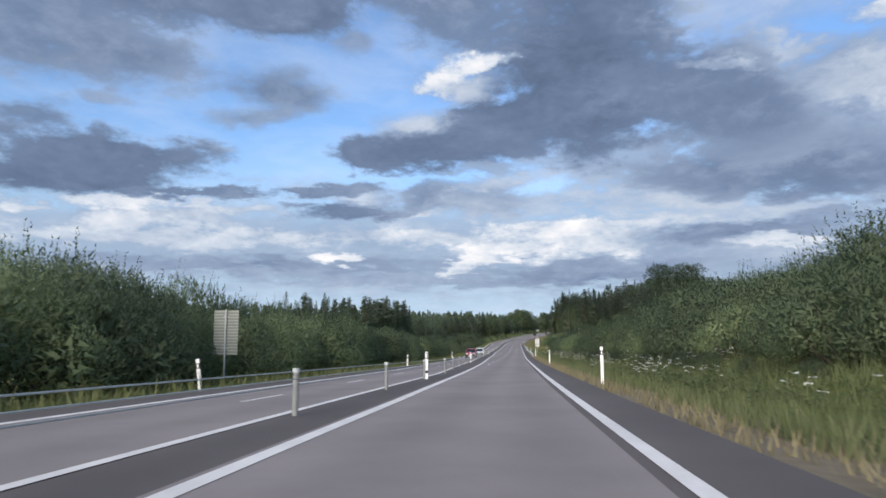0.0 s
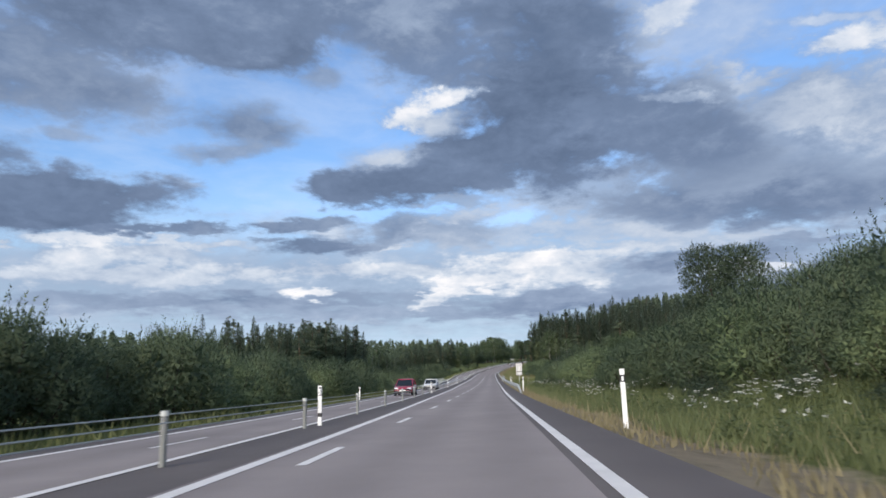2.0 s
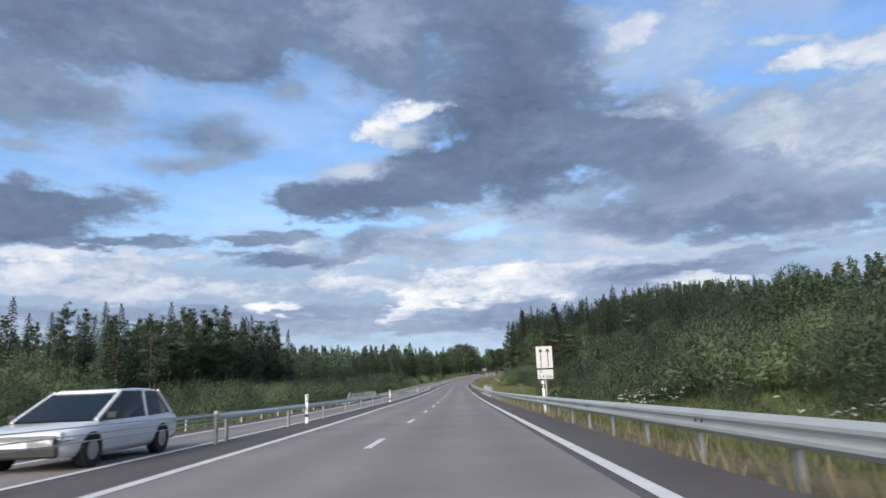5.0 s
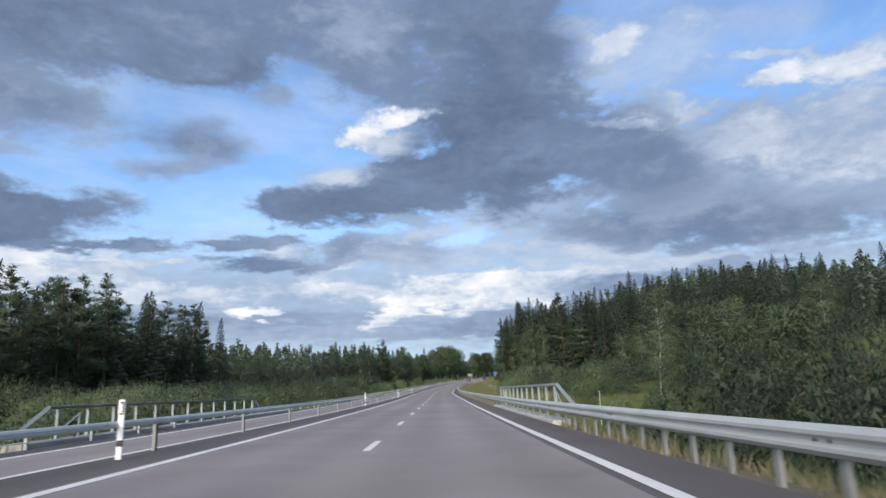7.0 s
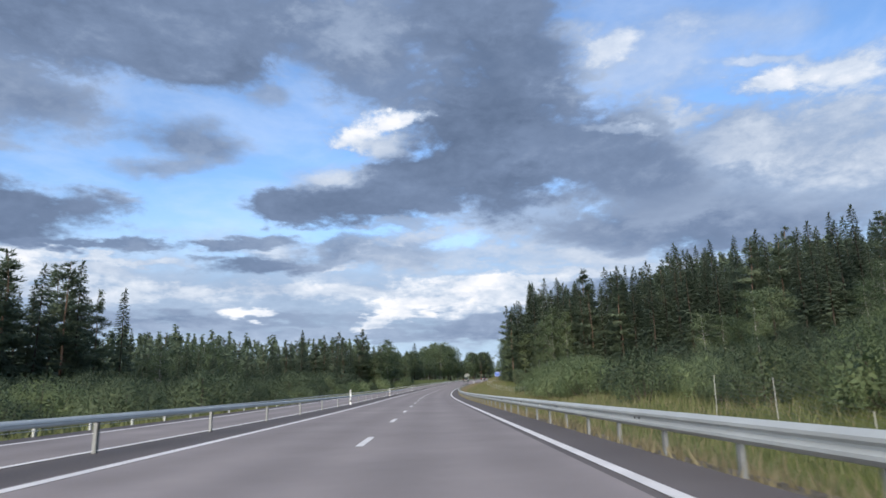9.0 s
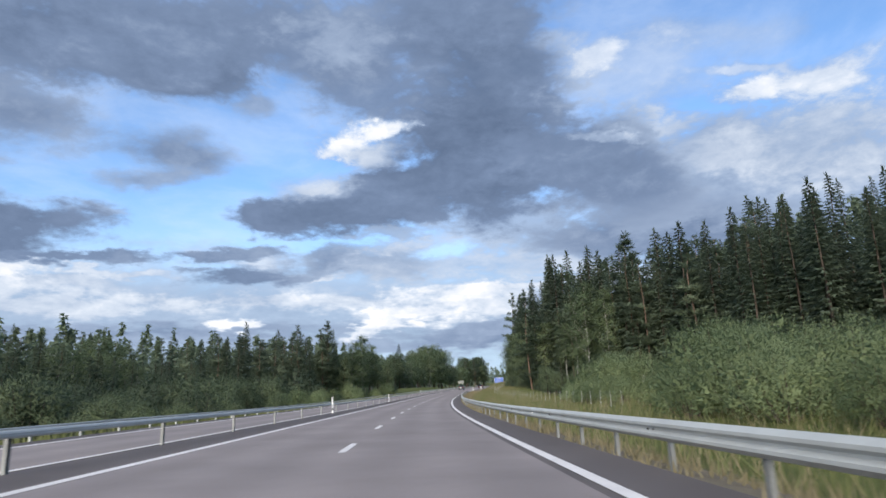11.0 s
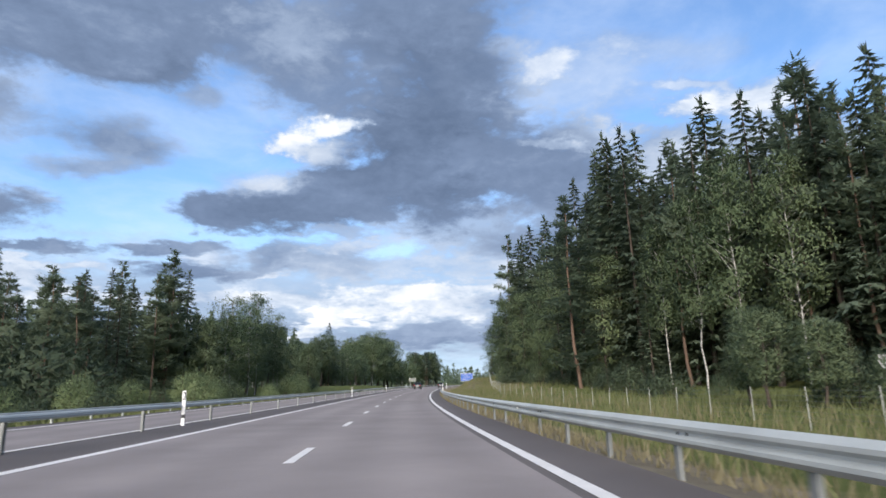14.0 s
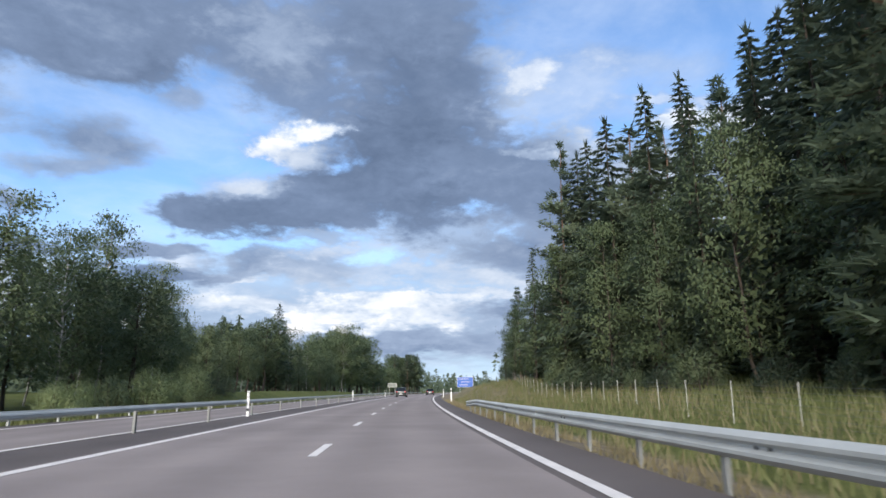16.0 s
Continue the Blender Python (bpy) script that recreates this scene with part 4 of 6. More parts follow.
def car(paint, long, wide, high, label, cabin=(-0.45, 0.26), hood=0.62, boot=0.62):
    """A passenger car: its nose points to +y. cabin: where the screens meet the body, as shares of the length."""
    thing = tagged(new("car"), label, "car")
    h, wl = wide / 2, long / 2
    shoulder = high * 0.60

    def ring(y, w_, z0, z1):
        pts = [(0.86, z0), (0.97, z0 + 0.12), (1.0, z0 + 0.3), (1.0, z1 - 0.16), (0.96, z1 - 0.05), (0.86, z1)]
        return [(w_ * a, y, z) for a, z in pts] + [(-w_ * a, y, z) for a, z in reversed(pts)]

    body = []
    for t, ws, z0, z1 in ((-1.0, 0.86, 0.36, shoulder * 0.92), (-0.97, 0.94, 0.27, shoulder * 1.0), (-0.8, 0.99, 0.22, shoulder * 1.03), (-0.4, 1.0, 0.20, shoulder), (0.0, 1.0, 0.20, shoulder * 0.99),
                          (0.42, 1.0, 0.20, shoulder * 0.98), (0.62, 0.99, 0.22, shoulder * 0.95), (0.86, 0.95, 0.24, shoulder * 0.86), (0.96, 0.88, 0.27, shoulder * 0.78), (1.0, 0.78, 0.34, shoulder * 0.68)):
        body.append(ring(t * wl, h * ws, z0, z1))
    bd = child("body", loft(body, paint, "car_body", True), thing)
    c0, c1 = cabin[0] * long, cabin[1] * long
    r0, r1 = c0 + 0.12 * long, c1 - 0.23 * long

    def slab(y, w0, w1, za, zb):
        return [(w0, y, za), (w1, y, zb), (-w1, y, zb), (-w0, y, za)]

    green = [slab(c0, h * 0.88, h * 0.86, shoulder * 0.97, shoulder * 1.02), slab(r0, h * 0.90, h * 0.74, shoulder * 0.97, high - 0.05), slab(r1, h * 0.90, h * 0.75, shoulder * 0.96, high - 0.04), slab(c1, h * 0.90, h * 0.87, shoulder * 0.93, shoulder * 1.0)]
    for ya, yb, name in ((0, 1, "rear_window"), (1, 2, "side_window"), (2, 3, "windscreen")):
        child(name, loft(green[ya:yb + 1], GLASS, "car_" + name), thing, "dark tinted glass")
    top = [slab(r0 - 0.06, h * 0.74, h * 0.66, high - 0.07, high - 0.03), slab(r0 + 0.3, h * 0.77, h * 0.68, high - 0.06, high), slab((r0 + r1) / 2, h * 0.78, h * 0.68, high - 0.055, high + 0.01), slab(r1 - 0.1, h * 0.77, h * 0.68, high - 0.055, high), slab(r1 + 0.08, h * 0.76, h * 0.66, high - 0.08, high - 0.04)]
    child("roof", loft(top, paint, "car_roof", True), thing)
    for sx in (-1, 1):
        for ya, za, yb, zb in ((c1, shoulder * 0.98, r1, high - 0.05), ((r0 + r1) / 2 - 0.1, shoulder * 0.97, (r0 + r1) / 2 - 0.1, high - 0.05), (c0 + 0.05, shoulder * 1.0, r0, high - 0.05)):
            bm = bmesh.new()
            tube(bm, (sx * h * 0.885, ya, za), (sx * h * 0.755, yb, zb), 0.045, 0.04, 6)
            part("pillar", bm, paint, thing)
        bm = bmesh.new()
        box(bm, sx * (h + 0.07), c1 - 0.28, shoulder + 0.06, 0.2, 0.12, 0.14, 0.03)
        part("mirror", bm, TRIM, thing)
        bm = bmesh.new()
        box(bm, sx * h * 0.66, wl * 0.955, shoulder * 0.73, h * 0.42, 0.14, 0.15, 0.04)
        part("headlight", bm, LAMP, thing)
        bm = bmesh.new()
        box(bm, sx * h * 0.74, -wl * 0.975, shoulder * 0.86, h * 0.34, 0.12, 0.2, 0.04)
        part("tail_light", bm, TAIL, thing)
        for wy in (-0.60, 0.62):
            bm = bmesh.new()
            tube(bm, (sx * (h - 0.21), wy * wl, 0.325), (sx * (h + 0.005), wy * wl, 0.325), 0.325, 0.325, 22)
            wheel = part("wheel", bm, RUBBER, thing, "black rubber tyre")
            bm = bmesh.new()
            tube(bm, (sx * (h - 0.02), wy * wl, 0.325), (sx * (h + 0.012), wy * wl, 0.325), 0.21, 0.17, 18)
            part("rim", bm, RIM, wheel, "grey alloy rim")
    for y, sgn in ((wl * 0.985, 1), (-wl * 0.985, -1)):
        bm = bmesh.new()
        box(bm, 0, y, 0.36, wide * 0.84, 0.1, 0.2, 0.04)
        part("bumper", bm, TRIM, thing, "black lower bumper")
        bm = bmesh.new()
        box(bm, 0, y + sgn * 0.055, 0.50, 0.52, 0.012, 0.11)
        part("number_plate", bm, WHITE, thing, "blank white plate")
    bm = bmesh.new()
    box(bm, 0, wl * 0.975, shoulder * 0.60, wide * 0.42, 0.08, 0.09, 0.02)
    part("grille", bm, TRIM, thing, "black grille bar")
    return thing


RED, SILVER, DARK, GREY = car_paint("red_car_paint", (0.33, 0.012, 0.035)), car_paint("white_car_paint", (0.72, 0.73, 0.74), 0.0), car_paint("black_car_paint", (0.016, 0.018, 0.02)), car_paint("dark_green_car_paint", (0.035, 0.045, 0.042))
car(RED, 4.1, 1.78, 1.52, "red compact hatchback driving in the oncoming lane").matrix_basis = stand(114.0, 9.3, 0.0, 180)
car(SILVER, 4.6, 1.82, 1.42, "white saloon car driving in the oncoming lane").matrix_basis = stand(142.5, 9.6, 0.0, 180)
car(GREY, 4.5, 1.86, 1.66, "dark grey-green estate car driving ahead in the lane").matrix_basis = stand(520.0, 5.7, 0.0)
car(DARK, 4.5, 1.84, 1.50, "black car driving ahead in the slow lane").matrix_basis = stand(565.0, 2.0, 0.0)

# ---------------------------------------------------------------- plants
def sprays(rng, root, way, side, length, wide):
    """Pointed leaves from root along way, with side across. Returns vertices and faces."""
    n = len(root)
    way = way / np.linalg.norm(way, axis=1, keepdims=True)
    side = np.cross(way, side)
    side /= np.linalg.norm(side, axis=1, keepdims=True) + 1e-9
    length, wide = np.broadcast_to(length, n)[:, None], np.broadcast_to(wide, n)[:, None]
    tip = root + way * length + rng.normal(0, 0.06, (n, 3)) * length
    v = np.stack([root + side * wide / 2, root - side * wide / 2, tip], 1).reshape(-1, 3)
    return v, np.arange(n * 3).reshape(-1, 3)


def limb_mesh(name, limbs, mat, sides=6):
    """Tapered trunk and limbs: each limb is a list of (point, radius)."""
    verts, faces = [], []
    thick = sides
    for q, limb in enumerate(limbs):
        base = len(verts)
        sides = thick if q == 0 else 3
        for k, (p, r) in enumerate(limb):
            for a in range(sides):
                t = 2 * math.pi * a / sides
                verts.append((p[0] + r * math.cos(t), p[1] + r * math.sin(t), p[2]))
        for k in range(len(limb) - 1):
            for a in range(sides):
                b = (a + 1) % sides
                faces.append((base + k * sides + a, base + k * sides + b, base + (k + 1) * sides + b, base + (k + 1) * sides + a))
        if q:
            near = min(range(len(limbs[0]) * thick), key=lambda i: (Vector(verts[i]) - Vector(verts[base])).length_squared)
            faces += [(near, base, base + 1), (near, base + 1, base + 2), (near, base + 2, base)]
    return mesh_of(name, verts, faces, mat, smooth=True)


def crooked(rng, high, r0, r1, sway, steps=9, base=(0, 0, -0.5)):
    x, y = 0.0, 0.0
    out = []
    for k in range(steps):
        t = k / (steps - 1)
        x += rng.normal(0, sway)
        y += rng.normal(0, sway)
        out.append(((base[0] + x * (k > 0), base[1] + y * (k > 0), base[2] + t * (high - base[2])), r0 + (r1 - r0) * t ** 0.8))
    return out


def on_trunk(trunk, z):
    zs = [p[2] for p, _ in trunk]
    return np.array([np.interp(z, zs, [p[0] for p, _ in trunk]), np.interp(z, zs, [p[1] for p, _ in trunk])])


def spruce(seed, high=22.0, reach=3.0, bare=0.03, count=190):
    """Tiers of drooping boughs, wide below and narrow to the tip."""
    rng = np.random.default_rng(seed)
    trunk = crooked(rng, high, 0.20 * high / 20, 0.015, 0.03)
    vs, fs, n = [], [], 0
    lop = rng.uniform(0, 6.28)
    for k in range(count):
        t = bare + (0.985 - bare) * (k + rng.random()) / count
        a = k * 2.4 + rng.uniform(-0.5, 0.5)
        r = reach * (1 - t) ** 0.80 * rng.uniform(0.78, 1.08) * (1 + 0.16 * math.cos(a - lop)) * (0.6 + 0.4 * min(1, t * 6)) + 0.18
        z = t * high
        c = on_trunk(trunk, z)
        d = np.array([math.cos(a), math.sin(a)])
        m = int(11 + 6.6 * r)
        u = np.linspace(0.18, 1.0, m) + rng.uniform(-0.06, 0.06, m)
        droop = -0.42 * r * u + 0.24 * r * u ** 2.4
        root = np.column_stack([c[0] + d[0] * r * u, c[1] + d[1] * r * u, z + droop])
        ang = a + np.where(np.arange(m) % 2 == 0, 1, -1) * rng.uniform(0.1, 0.9, m)
        way = np.column_stack([np.cos(ang), np.sin(ang), rng.uniform(-1.1, -0.1, m)])
        flat_ = np.tile([0, 0, 1.0], (m, 1)) + rng.normal(0, 0.45, (m, 3))
        v, f = sprays(rng, root, way, flat_, rng.uniform(0.7, 1.25, m) * (0.30 + 0.11 * r), rng.uniform(0.34, 0.62, m) * (0.30 + 0.11 * r))
        vs.append(v)
        fs.append(f + n)
        n += len(v)
    v, f = sprays(rng, np.tile([*on_trunk(trunk, high), high - 0.5], (8, 1)), np.column_stack([rng.normal(0, 0.22, (8, 2)), np.ones(8)]), rng.normal(0, 1, (8, 3)), 1.0, 0.22)
    vs.append(v)
    fs.append(f + n)
    return limb_mesh("spruce_trunk", [trunk], BARK), crown_mesh("spruce_crown", np.concatenate(vs), SPRUCE_LEAF, high * 0.3, 0.35)


def pine(seed, high=19.0, reach=3.0, bare=0.45, count=46):
    rng = np.random.default_rng(seed)
    trunk = crooked(rng, high * 0.97, 0.155 * high / 18, 0.03, 0.10)
    limbs, vs, fs, n = [trunk], [], [], 0
    tiers = max(6, count // 5)
    for k in range(count):
        u0 = min(0.999, max(0.0, (k // 5 + rng.normal(0.4, 0.75)) / tiers))
        t = bare + (0.985 - bare) * min(1.0, u0)
        a = rng.random() * 2 * math.pi
        shape = (0.10 + 0.90 * (1 - u0) ** 0.72) * (0.55 + 0.45 * min(1.0, u0 * 3.5)) if u0 < 1 else 0.1
        r = reach * shape * rng.uniform(0.4, 1.2)
        z = t * high
        c = on_trunk(trunk, z)
        foot = np.array([c[0], c[1], z])
        tip = np.array([c[0] + math.cos(a) * r, c[1] + math.sin(a) * r, z + rng.uniform(-0.12, 0.16) * r])
        limbs.append([((c[0], c[1], z - 0.1), 0.045), (tuple((foot + tip) / 2 - [0, 0, 0.04 * r]), 0.03), (tuple(tip), 0.01)])
        m = int(9 + 40 * r)
        v_ = rng.uniform(0.22, 1.05, m)
        d, side_ = np.array([math.cos(a), math.sin(a), 0]), np.array([-math.sin(a), math.cos(a), 0])
        # flat pads of needles on the bough, upturned at the rim
        root = foot + (tip - foot) * v_[:, None] + side_ * (rng.normal(0, 0.26, m) * (0.25 + r * v_ * 0.7))[:, None] + [0, 0, 1] * (rng.normal(0.0, 0.17, m) + 0.14 * v_ ** 2)[:, None]
        dirs = d * 0.6 + rng.normal(0, 0.7, (m, 3)) * [1, 1, 0.35] + [0, 0, 0.30]
        vs.append(sprays(rng, root, dirs, rng.normal(0, 0.5, (m, 3)) + [0, 0, 0.9], rng.uniform(0.32, 0.66, m), rng.uniform(0.11, 0.22, m))[0])
    # dead stubs low on the stem
    for k in range(6):
        z = high * rng.uniform(0.06, bare)
        c, a = on_trunk(trunk, z), rng.random() * 6.28
        limbs.append([((c[0], c[1], z), 0.03), ((c[0] + math.cos(a), c[1] + math.sin(a), z + rng.uniform(-0.2, 0.3)), 0.008)])
    return limb_mesh("pine_trunk", limbs, PINE_BARK), crown_mesh("pine_crown", np.concatenate(vs), PINE_LEAF, high * 0.65, 0.7)


def heart(rng, count, reach, low, high, size):
    """Broad inner leaves that close the crown's middle."""
    a, u, z = rng.uniform(0, 6.283, count), rng.random(count) ** 0.5, rng.uniform(low, high, count)
    narrow = np.sqrt(np.clip(1 - ((z - low) / (high - low)) ** 2, 0.05, 1))
    root = np.column_stack([np.cos(a) * u * reach * narrow, np.sin(a) * u * reach * narrow, z])
    return sprays(rng, root, rng.normal(0, 1, (count, 3)) + [0, 0, 0.5], rng.normal(0, 1, (count, 3)), rng.uniform(0.7, 1.2, count) * size, rng.uniform(0.5, 0.8, count) * size)[0]


def broadleaf(seed, high=12.0, reach=2.6, bare=0.18, count=70, leaf=BIRCH_LEAF, bark=BIRCH_BARK, hang=0.35, per=74, size=0.21, stems=1):
    rng = np.random.default_rng(seed)
    limbs, vs, fs, n = [], [], [], 0
    trunks = []
    for q in range(stems):
        lean = rng.normal(0, 0.5, 2) * (stems > 1)
        tr = crooked(rng, high * (1 if q == 0 else rng.uniform(0.7, 0.95)), 0.075 * high / 10 / (1 + 0.4 * (stems - 1)), 0.02, 0.12)
        tr = [((p[0] + lean[0] * k * 0.25, p[1] + lean[1] * k * 0.25, p[2]), r) for k, (p, r) in enumerate(tr)]
        trunks.append(tr)
        limbs.append(tr)
    vs.append(heart(rng, 260 if stems > 1 else 160, reach * 0.42, high * (bare + 0.05), high * 0.85, 0.06 * reach + 0.26))
    for k in range(count):
        trunk = trunks[k % stems]
        top = trunk[-1][0][2]
        t = bare + (1 - bare) * ((k + rng.random()) / count)
        shape = math.sin(math.pi * (0.12 + 0.80 * ((t - bare) / (1 - bare)) ** 0.8)) ** 0.8
        r = reach * shape * rng.uniform(0.35, 1.1)
        a = rng.random() * 2 * math.pi
        z = t * top
        c = on_trunk(trunk, z)
        tip = np.array([c[0] + math.cos(a) * r, c[1] + math.sin(a) * r, z + rng.uniform(0.1, 0.6) * r])
        limbs.append([((c[0], c[1], z - 0.15 * r), 0.035), (tuple(tip), 0.008)])
        root = tip + rng.normal(0, 0.42, (per, 3)) * [1, 1, 0.75] * (0.6 + 0.25 * r)
        dirs = rng.normal(0, 1, (per, 3)) + [0, 0, -hang * 2]
        v, f = sprays(rng, root, dirs, rng.normal(0, 1, (per, 3)), rng.uniform(0.6, 1.2, per) * size, rng.uniform(0.35, 0.7, per) * size)
        vs.append(v)
        fs.append(f + n)
        n += len(v)
    return limb_mesh("leafy_trunk", limbs, bark), crown_mesh("leafy_crown", np.concatenate(vs), leaf, high * 0.45, 0.6)


def lobed_crown(name, rng, lobes, count, size, leaf, up=0.5, shoots=0, middle=0.0):
    """Leaves over rounded masses; upright shoots break the outline."""
    C, R = np.array([l[0] for l in lobes]), np.array([l[1] for l in lobes])
    area = R[:, 0] * R[:, 2]
    n = count * 3
    k = rng.choice(len(C), n, p=area / area.sum())
    d = rng.normal(0, 1, (n, 3)) + [0, 0, 0.25]
    d /= np.linalg.norm(d, axis=1, keepdims=True)
    root = C[k] + d * R[k] * rng.uniform(0.66, 1.09, (n, 1))
    inside = ((((root[:, None] - C[None]) / (R[None] * 0.66)) ** 2).sum(2) < 1).any(1)
    ok = np.flatnonzero(~inside & (root[:, 2] > 0.04))[:count]
    root, d, k = root[ok], d[ok], k[ok]
    m = len(ok)
    way_ = d * 0.7 + [0, 0, up] + rng.normal(0, 0.55, (m, 3))
    v = sprays(rng, root, way_, rng.normal(0, 1, (m, 3)), rng.uniform(0.7, 1.5, m) * size, rng.uniform(0.24, 0.42, m) * size)[0]
    g = root - [0, 0, middle]
    out = 0.65 * d + 0.35 * g / (np.linalg.norm(g, axis=1, keepdims=True) + 1e-6)
    vs, outs = [v], [out]
    tops = root[np.argsort(-root[:, 2] - rng.uniform(0, 0.9, m))[:max(1, m // 3)]]
    for q in range(shoots):
        foot = tops[rng.integers(len(tops))]
        way_ = np.array([*(foot[:2] * 0.12), 1.0]) + rng.normal(0, 0.12, 3)
        u = np.linspace(0, 1, 9)[:, None]
        p = foot + way_ * (u - 0.2) * rng.uniform(0.4, 1.0)
        vs.append(sprays(rng, p, way_ + rng.normal(0, 0.55, (9, 3)), rng.normal(0, 1, (9, 3)), size * 0.85, size * 0.3)[0])
        outs.append(np.tile([0, 0, 1.0], (9, 1)) + rng.normal(0, 0.3, (9, 3)))
    # inner leaves that close the masses
    k = np.repeat(np.arange(len(C)), 55)
    d = rng.normal(0, 1, (len(k), 3))
    d /= np.linalg.norm(d, axis=1, keepdims=True)
    big = np.maximum(R[k].min(1) * 0.30, size)
    vs.append(sprays(rng, C[k] + d * R[k] * rng.uniform(0.15, 0.72, (len(k), 1)), d + rng.normal(0, 0.8, d.shape), rng.normal(0, 1, d.shape), big, big * 0.55)[0])
    outs.append(d)
    return crown_mesh(name, np.concatenate(vs), leaf, 0, 1, 0.82, np.concatenate(outs))


def bush(seed, high=3.6, reach=2.2, count=5600, size=0.135, leaf=WILLOW_LEAF, shoots=90):
    """Scrub: rounded masses heaped round the middle, thick with narrow leaves."""
    rng = np.random.default_rng(seed)
    lobes = [((rng.normal(0, 0.15), rng.normal(0, 0.15), high * 0.60), np.array([0.52 * reach, 0.52 * reach, high * 0.36]))]
    for ring, (n, far, z, r) in enumerate(((5, 0.50, 0.44, 0.42), (7, 0.76, 0.22, 0.34))):
        for k in range(n):
            a = 6.283 * (k + 0.5 * ring + rng.uniform(-0.25, 0.25)) / n
            f = far * rng.uniform(0.8, 1.15)
            q = r * rng.uniform(0.75, 1.2)
            lobes.append(((math.cos(a) * reach * f, math.sin(a) * reach * f, high * z * rng.uniform(0.8, 1.3)), np.array([q * reach, q * reach, q * high * rng.uniform(0.6, 0.85)])))
    limbs = []
    for c, r in lobes:
        foot = np.array([c[0] * 0.25, c[1] * 0.25, -0.3])
        limbs.append([(tuple(foot), 0.04), (tuple((foot + c) / 2 + rng.normal(0, 0.06, 3)), 0.025), (tuple(np.array(c) + [0, 0, r[2] * 0.8]), 0.008)])
    return limb_mesh("bush_stems", limbs, BARK, 5), lobed_crown("bush_crown", rng, lobes, count, size, leaf, 0.8, shoots, high * 0.15)


def round_tree(seed, high=12.0, reach=3.2, bare=0.18, masses=17, count=3600, size=0.36, leaf=WILLOW_LEAF, bark=BARK):
    """Broad-leaved tree whose limbs carry rounded masses of leaves."""
    rng = np.random.default_rng(seed)
    trunk = crooked(rng, high * 0.86, 0.017 * high, 0.03, 0.10)
    limbs, lobes = [trunk], [((*on_trunk(trunk, high * 0.84), high * 0.86), np.array([0.36 * reach, 0.36 * reach, high * 0.12]))]
    for k in range(masses):
        t = bare + 0.10 + (0.80 - bare) * (k + rng.random()) / masses
        a = k * 2.4 + rng.uniform(-0.4, 0.4)
        shape = math.sin(math.pi * (0.22 + 0.66 * (t - bare) / (1 - bare)))
        r = reach * shape * rng.uniform(0.45, 0.8)
        c0 = on_trunk(trunk, t * high)
        q = reach * rng.uniform(0.30, 0.46)
        c = np.array([c0[0] + math.cos(a) * r, c0[1] + math.sin(a) * r, t * high])
        lobes.append((tuple(c), np.array([q, q, q * rng.uniform(0.75, 1.0)])))
        limbs.append([((c0[0], c0[1], t * high - 0.5 * r - 0.3), 0.06), (tuple(c), 0.02)])
    return limb_mesh("leafy_trunk", limbs, bark), lobed_crown("leafy_crown", rng, lobes, count, size, leaf, 0.15, 12, high * 0.45)


